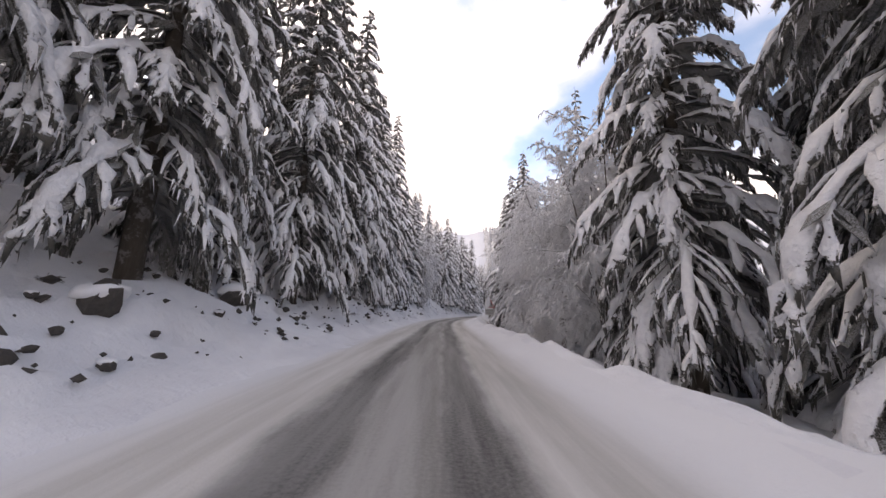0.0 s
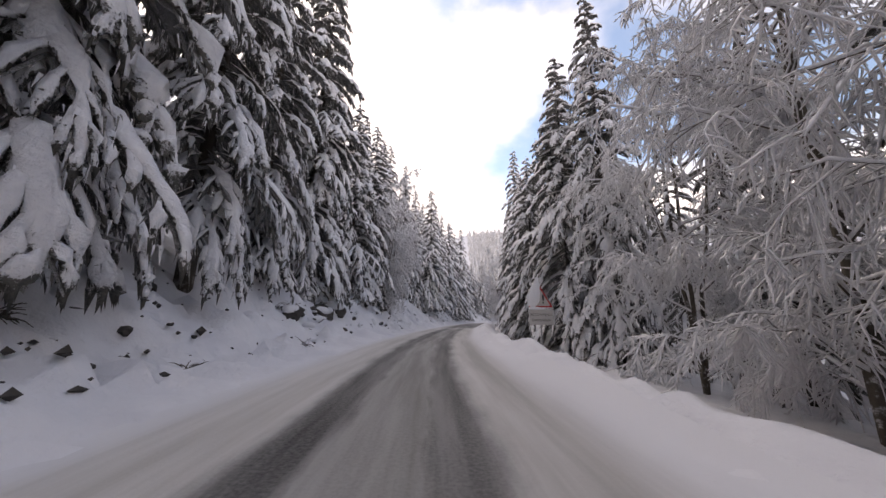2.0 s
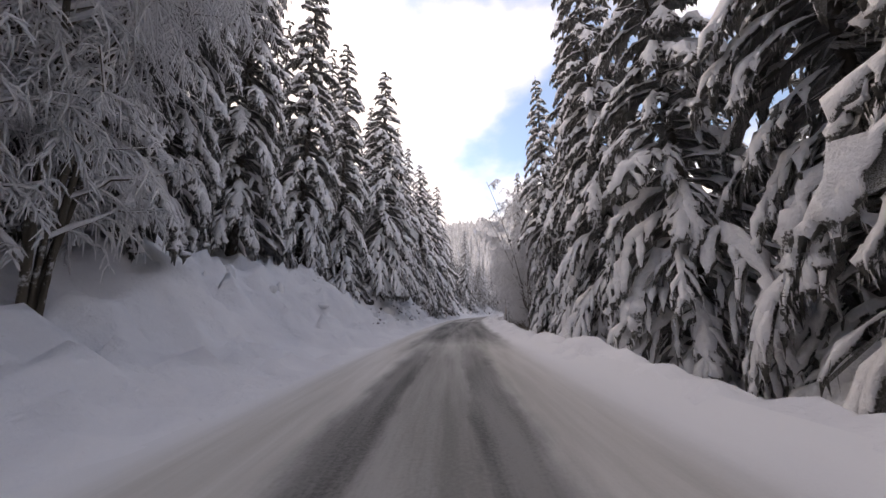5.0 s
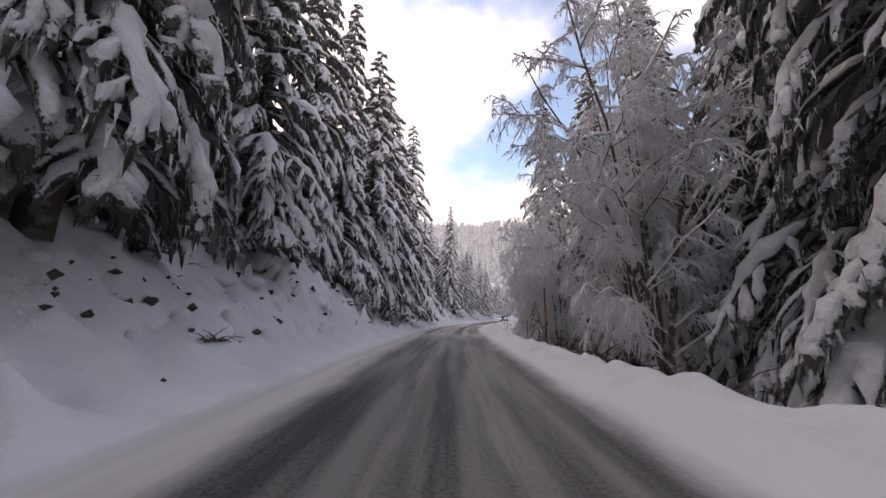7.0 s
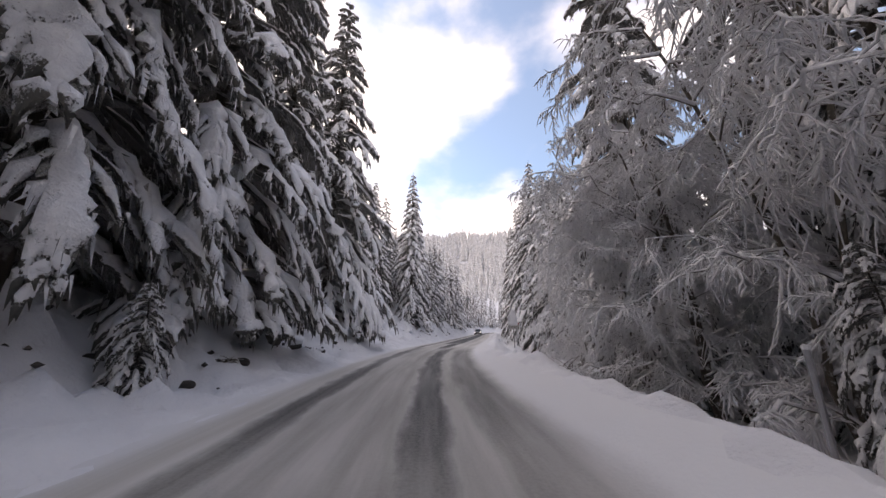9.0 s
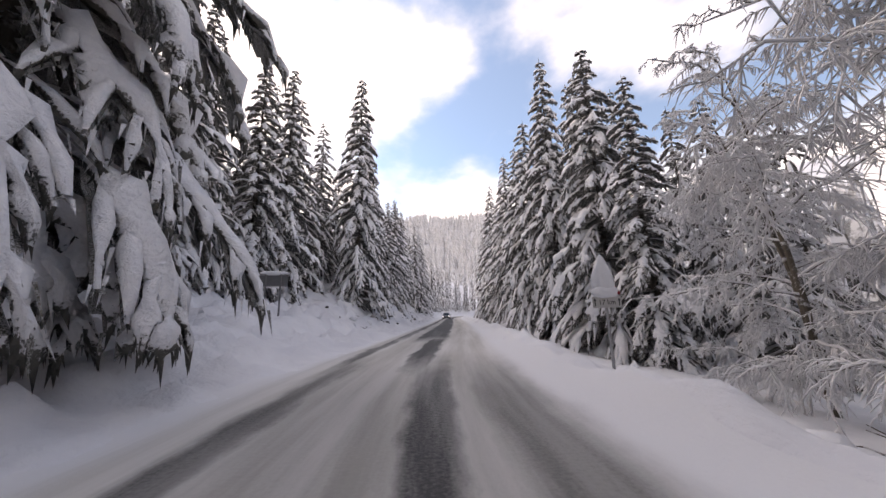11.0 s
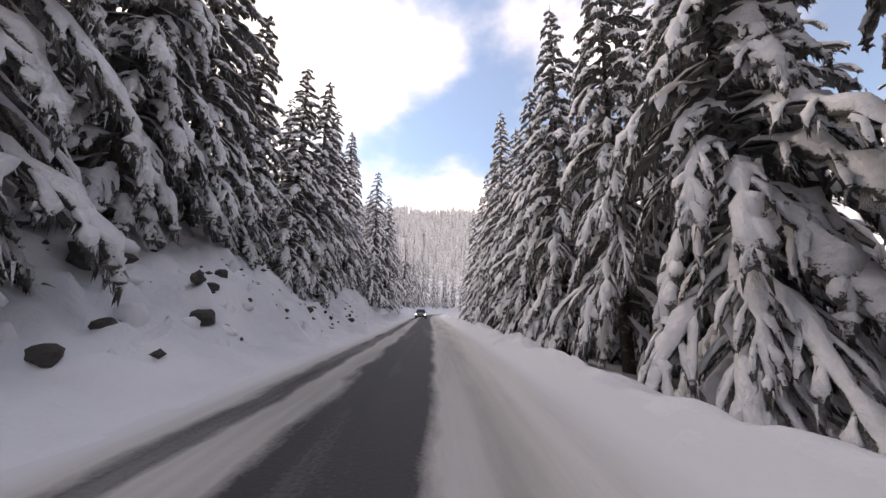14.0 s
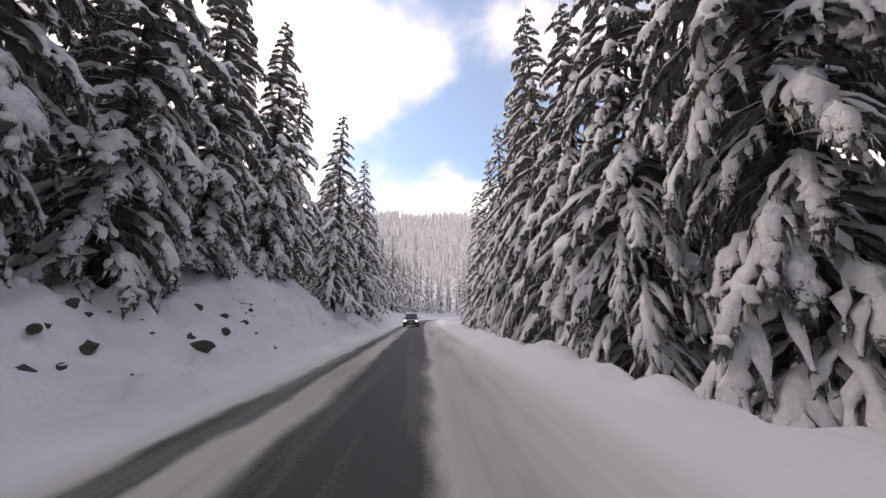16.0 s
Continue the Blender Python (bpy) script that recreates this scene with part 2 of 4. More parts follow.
# ---- the plan: the road's line, and the ground beside it ----
ROAD_POINTS = np.array([(-9.0, -420.0), (-3.0, -160.0), (-1.0, -60.0), (-0.2, -20.0), (0.0, 0.0), (0.65, 17.9), (2.04, 39.5), (4.7, 56.0), (8.04, 71.4), (13.5, 92.4), (21.2, 115.0), (28.5, 128.3), (36.5, 142.6), (65.6, 195.0), (82.0, 221.0), (106.0, 246.0), (150.0, 276.0), (260.0, 330.0), (480.0, 430.0)])
seg_len = np.concatenate([[0], np.cumsum(np.hypot(*np.diff(ROAD_POINTS, axis=0).T))])
seg_len -= seg_len[4]


def hermite(s):
    """Smooth point and heading of the road at s metres from the start."""
    s = np.atleast_1d(np.asarray(s, float))
    tan = np.gradient(ROAD_POINTS, seg_len, axis=0)
    i = np.clip(np.searchsorted(seg_len, s) - 1, 0, len(seg_len) - 2)
    h = (seg_len[i + 1] - seg_len[i])[:, None]
    u = ((s - seg_len[i])[:, None]) / h
    p0, p1, m0, m1 = ROAD_POINTS[i], ROAD_POINTS[i + 1], tan[i] * h, tan[i + 1] * h
    p = (2 * u**3 - 3 * u**2 + 1) * p0 + (u**3 - 2 * u**2 + u) * m0 + (-2 * u**3 + 3 * u**2) * p1 + (u**3 - u**2) * m1
    d = (6 * u**2 - 6 * u) * p0 / h + (3 * u**2 - 4 * u + 1) * m0 / h + (-6 * u**2 + 6 * u) * p1 / h + (3 * u**2 - 2 * u) * m1 / h
    return p, d / np.linalg.norm(d, axis=1, keepdims=True)


def on_plan(s, q):
    """x, y at s metres along the road and q metres to its right."""
    p, d = hermite(s)
    q = np.atleast_1d(np.asarray(q, float))
    near = np.clip(q, -45, 45)
    n = np.stack([d[:, 1], -d[:, 0]], axis=1)
    far = np.array([math.cos(radians(16)), -math.sin(radians(16))])
    return p + n * near[:, None] + far * (q - near)[:, None]


def waves(s, q, seed, size):
    """Smooth random field, -1 to 1, from a few crossing waves."""
    r = np.random.RandomState(seed)
    out = 0
    for _ in range(7):
        a, f, ph = r.uniform(0, math.pi), r.uniform(0.5, 1.8) / size, r.uniform(0, 6.28)
        out = out + np.sin((s * math.cos(a) + q * math.sin(a)) * f * 6.28 + ph)
    return out / 3.2


LEFT_Q = (-600, -120, -45, -18, -12, -8.6, -7.0, -6.2, -5.0, -4.2, -3.3, 0)
LEFT_Z = (75, 34, 12.0, 5.6, 4.1, 2.8, 1.7, 1.05, 0.40, 0.16, 0.02, 0)
LAYBY_Z = (70, 30, 8.0, 3.4, 2.2, 1.5, 1.08, 0.82, 0.42, 0.18, 0.02, 0)
RIGHT_Q = (0, 1.9, 2.5, 3.0, 3.4, 4.0, 4.8, 7.5, 12, 45, 150, 600)
RIGHT_Z = (0, 0.0, 0.16, 0.38, 0.42, 0.05, -0.5, -0.95, -1.5, -5.5, -14, -30)


def height(s, q):
    s, q = np.broadcast_arrays(np.asarray(s, float), np.asarray(q, float))
    lay = np.exp(-(((s - 128) / 9.0) ** 4))
    left = np.interp(q, LEFT_Q, LEFT_Z) * (1 - lay) + np.interp(q, LEFT_Q, LAYBY_Z) * lay
    z = np.where(q < 0, left, np.interp(q, RIGHT_Q, RIGHT_Z))
    off = np.where(q < 0, np.clip((-q - 3.0) / 3.0, 0, 1), np.clip((q - 2.0) / 1.0, 0, 1))
    bump = 0.22 * waves(s, q, 3, 3.2) + 0.22 * waves(s, q, 4, 1.6) + 0.11 * waves(s, q, 5, 0.9)
    clods = np.where(q < -3, (0.50 + 0.2 * np.exp(-(((s - 92) / 9.0) ** 2))) * np.clip(waves(s, q, 10, 2.3), 0, 1) * np.minimum(waves(s, q, 14, 1.1) ** 2, 1.2) + 0.20 * np.minimum(waves(s, q, 15, 0.8) ** 2, 1.2) - 0.10, 0) * np.clip((-q - 3.3) / 1.2, 0, 1)
    swell = 0.55 * waves(s, q, 6, 14.0) * np.clip((-q - 5) / 4, 0, 1)
    shelf = sum(h * np.exp(-(((s - c) / 4.6) ** 2)) for c, h in ((24, 0.6), (48, 1.1), (72, 0.6), (83, 0.8), (93.5, 1.6), (148, 0.8), (165, 0.8))) * np.clip((-q - 4.3) / 2.2, 0, 1)
    ridge = np.where((q > 2.0) & (q < 6), 0.11 * waves(s, q, 7, 5.0) + 0.08 * waves(s, q, 8, 2.0) + 0.05 * waves(s, q, 9, 1.2), 0) * off
    return z + bump * off * np.where(q > 0, 0.35, 1) + swell * off + ridge + clods + shelf


def ground_sheet():
    s = np.concatenate([[-400, -250, -150, -90, -60], np.arange(-40, 10, 1.0), np.arange(10, 200, 0.3), np.arange(200, 300, 2.0), [330, 380, 440, 500]])
    q = np.concatenate([[-600, -300, -150, -90, -60, -45, -35, -28, -22, -18], np.arange(-15, -3.0, 0.3), [-2.5, -1.2, 0, 1.2, 2.0], np.arange(2.2, 6.2, 0.2), np.arange(6.6, 14, 0.8), [16, 20, 26, 34, 45, 60, 100, 180, 320, 600]])
    gs, gq = np.meshgrid(s, q, indexing="ij")
    xy = on_plan(gs.ravel(), gq.ravel())
    z = height(gs, gq).ravel()
    z = np.where(np.abs(gq.ravel() + 0.3) < 3.2, z - 0.03, z)
    v = np.column_stack([xy, z])
    idx = np.arange(len(v)).reshape(gs.shape)
    f = np.stack([idx[:-1, :-1], idx[:-1, 1:], idx[1:, 1:], idx[1:, :-1]], axis=-1).reshape(-1, 4)
    ob = part("ground", mesh_of("ground", v, f), SNOW_GROUND)
    return tagged(ob, "deep fresh snow over the verges and forest floor", "snow", kind="structure")


def road_sheet():
    s = np.concatenate([np.arange(-60, 200, 1.0), np.arange(200, 420, 5.0)])
    q = np.linspace(-3.5, 2.9, 24)
    gs, gq = np.meshgrid(s, q, indexing="ij")
    xy = on_plan(gs.ravel(), gq.ravel())
    ruts = -0.025 * np.exp(-(((gq + 1.2) / 0.4) ** 2)) - 0.025 * np.exp(-(((gq - 0.35) / 0.4) ** 2)) + 0.03
    edge = np.where(gq < -3.1, -0.05, 0) + np.where(gq > 2.6, -0.02, 0)
    z = (ruts + edge + np.where((gq < -3) | (gq > 2.0), height(gs, gq), 0)).ravel()
    v = np.column_stack([xy, z])
    idx = np.arange(len(v)).reshape(gs.shape)
    f = np.stack([idx[:-1, :-1], idx[:-1, 1:], idx[1:, 1:], idx[1:, :-1]], axis=-1).reshape(-1, 4)
    me = mesh_of("road", v, f)
    uv = me.uv_layers.new(name="UVMap")
    loops = np.empty(len(me.loops), int)
    me.loops.foreach_get("vertex_index", loops)
    uv.data.foreach_set("uv", np.column_stack([gq.ravel(), gs.ravel()])[loops].ravel())
    ob = part("road", me, ROAD)
    return tagged(ob, "asphalt road with packed snow and bared dark wheel tracks", "road", kind="structure")


ground_sheet()
road_sheet()


def spot(s, q, sink=0.0):
    x, y = on_plan(s, q)[0]
    return float(x), float(y), float(height(s, q)) - sink


def heading(s):
    """Degrees about z that turn +y to the road's way on."""
    d = hermite(s)[1][0]
    return math.degrees(math.atan2(-d[0], d[1]))


# ---- spruces ----
GEM = np.array([(1, 0, 0), (-1, 0, 0), (0, 1, 0), (0, -1, 0), (0, 0, 1), (0, 0, -1)], float)
GEM_FACES = np.array([(0, 2, 4), (2, 1, 4), (1, 3, 4), (3, 0, 4), (2, 0, 5), (1, 2, 5), (3, 1, 5), (0, 3, 5)])


def puffs(centre, along, sizes, rng):
    """Small needled sprays, each stretched along its own way: sizes hold half lengths along, across and up."""
    n = len(centre)
    a = along / (np.linalg.norm(along, axis=1, keepdims=True) + 1e-9)
    b = np.cross(np.array([0, 0, 1.0]), a) + rng.uniform(-0.15, 0.15, (n, 3))
    b = b / (np.linalg.norm(b, axis=1, keepdims=True) + 1e-9)
    c = np.cross(a, b)
    local = GEM[None] * sizes[:, None, :] * rng.uniform(0.80, 1.2, (n, len(GEM), 1))
    v = centre[:, None, :] + local[:, :, :1] * a[:, None, :] + local[:, :, 1:2] * b[:, None, :] + local[:, :, 2:] * c[:, None, :]
    f = (GEM_FACES[None] + (np.arange(n) * len(GEM))[:, None, None]).reshape(-1, 3)
    return v.reshape(-1, 3), f


def along_line(lines, i, t):
    """Points at t, 0 to 1, along the lines (N, K, 3) numbered i, and the way on there."""
    k = lines.shape[1]
    x = np.clip(t, 0, 0.9999) * (k - 1)
    j = x.astype(int)
    a, b = lines[i, j], lines[i, j + 1]
    way = b - a
    return a + way * (x - j)[:, None], way / (np.linalg.norm(way, axis=1, keepdims=True) + 1e-9)


def arcs(start, az, length, pitch0, pitch1, k, power=1.3, swerve=None):
    """Lines that set out from start towards az and bend from one pitch to another."""
    t = np.linspace(0, 1, k)
    mid = (t[1:] + t[:-1]) / 2
    th = pitch0[:, None] + (pitch1 - pitch0)[:, None] * mid**power
    aa = az[:, None] + (0 if swerve is None else swerve[:, None] * mid)
    step = (length / (k - 1))[:, None]
    d = np.stack([np.cos(aa) * np.cos(th) * step, np.sin(aa) * np.cos(th) * step, np.sin(th) * step], axis=-1)
    return start[:, None, :] + np.concatenate([np.zeros((len(start), 1, 3)), np.cumsum(d, axis=1)], axis=1)


def kept_up(lines, floor):
    """Lines that would hang below the floor droop less instead."""
    z0 = lines[:, :1, 2]
    drop = z0[:, 0] - lines[:, :, 2].min(axis=1)
    k = np.clip((z0[:, 0] - floor) / (drop + 1e-6), 0.05, 1)
    lines[:, :, 2] = z0 + (lines[:, :, 2] - z0) * k[:, None]
    return lines


def fans(lines, wide, drop, rng):
    """Flat needled strips with ragged edges under the lines."""
    n, k, _ = lines.shape
    tang = np.gradient(lines, axis=1)
    side = np.cross(tang, np.array([0.0, 0.0, 1.0]))
    side /= np.linalg.norm(side, axis=2, keepdims=True) + 1e-6
    jag = rng.uniform(0.35, 1.35, (n, k, 2))
    mid = lines.copy()
    mid[:, :, 2] -= drop
    a, b = mid + side * (wide * jag[:, :, 0])[..., None], mid - side * (wide * jag[:, :, 1])[..., None]
    a[:, :, 2] -= wide * rng.uniform(0.3, 1.1, (n, k))
    b[:, :, 2] -= wide * rng.uniform(0.3, 1.1, (n, k))
    v = np.stack([a, mid, b], axis=2)
    idx = np.arange(n * k * 3).reshape(n, k, 3)
    f = np.stack([idx[:, :-1, :-1], idx[:, :-1, 1:], idx[:, 1:, 1:], idx[:, 1:, :-1]], axis=-1).reshape(-1, 4)
    return v.reshape(-1, 3), f


def spruce(name, tall, reach, boughs, seed, first=0.05, droop=1.0, load=1.0, subs=7, fingers=36, blades=40, heart=6, rings=10, sides=8):
    """A spruce under snow, built at the origin: trunk, dark needled crown, and the snow that weighs its boughs down."""
    rng = np.random.RandomState(seed)
    tree = new(name)
    k = 9
    z = np.linspace(-0.6, tall, k)
    lean = np.column_stack([rng.uniform(-0.06, 0.06, k).cumsum(), rng.uniform(-0.06, 0.06, k).cumsum(), z])
    r = 0.011 * tall * (1 - np.clip(z, 0, None) / tall) ** 1.15 + 0.012
    v, f = tubes(lean[None], r[None], r[None], 7, rng, 0.06, 1.0)
    part("trunk", mesh_of("trunk", v, f), BARK, tree)
    snow, green = Heap(), Heap()
    # boughs that arch out and hang
    u = first + (1 - first) * ((np.arange(boughs) + rng.uniform(0, 1, boughs)) / boughs) ** 0.95
    az = np.arange(boughs) * 2.39996 + rng.uniform(-0.5, 0.5, boughs)
    length = reach * (1.02 - u) ** 0.80 * rng.uniform(0.62, 1.18, boughs) + 0.16
    length *= np.clip(0.72 + u * 2.2, 0, 1)
    size = np.clip(length / 3.0, 0.10, 1.08)
    base = min(1.0, tall / 13.0)
    pitch0 = np.radians(24 * u - 20 + rng.uniform(-12, 14, boughs))
    pitch1 = -np.radians(np.clip(droop * (94 - 40 * u) * rng.uniform(0.72, 1.12, boughs), 5, 88))
    hz = u * tall * 0.985
    foot = np.column_stack([np.interp(hz, z, lean[:, 0]), np.interp(hz, z, lean[:, 1]), hz])
    bough = arcs(foot, az, length * 1.22, pitch0, pitch1, rings, 0.85, rng.uniform(-0.35, 0.35, boughs))
    bough = kept_up(bough, -0.30)
    amount = load * rng.uniform(0.7, 1.35, boughs)
    amount[rng.uniform(0, 1, boughs) < 0.12] *= 0.4
    t = np.linspace(0, 1, rings)

    def quilt(n, k, beat):
        """Uneven thickness of lying snow along n lines: soft lumps with necks between them."""
        t = np.linspace(0, 1, k)
        w = 1 + 0.34 * np.sin(rng.uniform(*beat, (n, 1)) * t + rng.uniform(0, 6.28, (n, 1))) + rng.normal(0, 0.26, (n, k))
        return np.clip(w, 0.35, 1.6)

    body = np.clip(t / 0.30, 0.05, 1) * np.clip((1.05 - t) / 0.28, 0.10, 1) ** 0.7
    lumps = quilt(boughs, rings, (9, 24))
    wide = (0.080 * base + 0.116 * size * amount)[:, None] * body * lumps
    high = (0.062 * base + 0.085 * size * amount)[:, None] * body * lumps * rng.uniform(0.8, 1.2, (boughs, rings))
    top = bough.copy()
    top[:, :, 2] += 0.35 * high
    snow.add(*tubes(top, wide, high, sides, rng, 0.26, 0.5, 0.7))
    green.add(*fans(bough, wide * 0.95 + 0.02 * size[:, None], 0.5 * high + 0.03, rng))
    # side branches, each with its own tongue of snow
    lines, owner = bough, np.arange(boughs)
    if subs:
        b = np.repeat(np.arange(boughs), subs)
        n = len(b)
        i = np.tile(np.arange(subs), boughs)
        keep = rng.uniform(0, 1, n) < np.clip(size[b] * 2.2 + 0.2, 0.3, 1)
        b, i = b[keep], i[keep]
        n = len(b)
        tt = 0.20 + 0.76 * (i + rng.uniform(0.1, 0.9, n)) / subs
        start, way = along_line(bough, b, tt)
        sg = np.where(i % 2 == 0, 1.0, -1.0)
        az2 = np.arctan2(way[:, 1], way[:, 0]) + sg * np.radians(rng.uniform(26, 60, n))
        pit = np.arcsin(np.clip(way[:, 2], -1, 1))
        len2 = length[b] * (0.15 + 0.34 * (1 - tt)) * rng.uniform(0.7, 1.25, n) + 0.07
        sub = arcs(start, az2, len2, pit * 0.7 - 0.1, np.maximum(np.minimum(pit - 0.55, -0.55 - 0.6 * rng.uniform(0, 1, n)), -1.5), 6, 1.0)
        sub = kept_up(sub, -0.45)
        t2 = np.linspace(0, 1, 6)
        body2 = np.clip(0.45 + t2 * 1.6, 0, 1) * np.clip((1.06 - t2) / 0.40, 0.10, 1) ** 0.7
        am2 = amount[b] * rng.uniform(0.5, 1.3, n)
        lump2 = quilt(n, 6, (6, 15))
        w2 = (0.052 * base + 0.076 * size[b] * am2)[:, None] * body2 * lump2
        h2 = (0.042 * base + 0.062 * size[b] * am2)[:, None] * body2 * lump2
        top2 = sub.copy()
        top2[:, :, 2] += 0.3 * h2
        snow.add(*tubes(top2, w2, h2, 4, rng, 0.36, 0.5, 0.7))
        green.add(*fans(sub[:, ::5], (w2 * 0.95 + 0.02 * size[b][:, None])[:, ::5], 0.04, rng))
        lines, owner = sub, b
    # finger twigs at the edges, snow above and needles below
    m = int(boughs * fingers)
    if m:
        i = rng.randint(0, len(lines), m)
        b = owner[i]
        keep = rng.uniform(0, 1, m) < np.clip(size[b] * 2.0 + 0.1, 0.2, 1)
        i, b = i[keep], b[keep]
        m = len(i)
        tt = rng.uniform(0.12, 1.0, m) ** 0.8
        start, way = along_line(lines, i, tt)
        sg = rng.choice((-1.0, 1.0), m)
        fa = np.arctan2(way[:, 1], way[:, 0]) + sg * np.radians(rng.uniform(12, 75, m))
        pit = np.arcsin(np.clip(way[:, 2], -1, 1))
        fl = (0.07 + 0.22 * size[b]) * rng.uniform(0.5, 1.4, m)
        dip = np.maximum(pit * 0.8 - rng.uniform(0.25, 0.7, m), -1.45)
        fw = ((0.020 + 0.032 * size[b]) * rng.uniform(0.6, 1.3, m))[:, None]
        point = np.column_stack([np.cos(fa) * np.cos(dip), np.sin(fa) * np.cos(dip), np.sin(dip)])
        beside = np.column_stack([-np.sin(fa), np.cos(fa), np.zeros(m)])
        above = np.cross(point, beside)
        spikes = np.stack([start + beside * fw - above * 0.3 * fw, start - beside * fw - above * 0.3 * fw, start + above * fw, start + point * fl[:, None]], axis=1)
        tri_ = np.array([(0, 3, 2), (2, 3, 1), (1, 3, 0)])
        snow.add(spikes.reshape(-1, 3), (tri_[None] + (np.arange(m) * 4)[:, None, None]).reshape(-1, 3))
    # hanging dark or rimed twigs below the boughs
    m = int(boughs * blades)
    if m:
        i = rng.randint(0, len(lines), m)
        b = owner[i]
        keep = rng.uniform(0, 1, m) < np.clip(size[b] * 1.3, 0.2, 1)
        i, b = i[keep], b[keep]
        m = len(i)
        root, way = along_line(lines, i, rng.uniform(0.0, 1.0, m))
        ang = rng.uniform(0, 6.28, m)
        flat = np.column_stack([np.cos(ang), np.sin(ang), np.zeros(m)])
        root = root + flat * (rng.uniform(0, 0.14, m) * size[b])[:, None]
        root[:, 2] -= 0.03 + 0.03 * size[b]
        wd = rng.uniform(0.009, 0.026, (m, 1)) * (0.6 + 0.7 * size[b][:, None])
        tip = root + way * 0.10 + flat * rng.uniform(-0.05, 0.09, (m, 1))
        tip[:, 2] = root[:, 2] - rng.uniform(0.10, 0.42, m) * (0.3 + 0.7 * size[b])
        tv = np.stack([root + flat * wd, root - flat * wd, tip], axis=1).reshape(-1, 3)
        tf = np.arange(len(tv)).reshape(-1, 3)[tip[:, 2] > -0.5]
        rimed = rng.uniform(0, 1, len(tf)) < 0.60
        green.add(tv, tf[~rimed])
        snow.add(tv, tf[rimed])
    # dark needled sprays inside the crown
    m = boughs * heart
    if m:
        b = np.repeat(np.arange(boughs), heart)
        c, way = along_line(bough, b, 0.02 + 0.60 * rng.uniform(0, 1, m) ** 1.4)
        c = c + rng.normal(0, 0.12, (m, 3)) * size[b][:, None]
        c[:, 2] = np.maximum(c[:, 2] - 0.22 * size[b], -0.4)
        way = way + rng.uniform(-0.8, 0.8, (m, 3))
        way[:, 2] -= 0.4
        green.add(*puffs(c, way, (np.array([0.34, 0.10, 0.06]) * (0.25 + size[b])[:, None]) * rng.uniform(0.6, 1.3, (m, 1)), rng))
    tagged(part("crown", green.mesh("crown", False), NEEDLES, tree), kind="stuff")
    tagged(part("snow_load", snow.mesh("snow_load"), SNOW_TREE, tree, "thick tongues of white snow"), kind="stuff")
    return tree


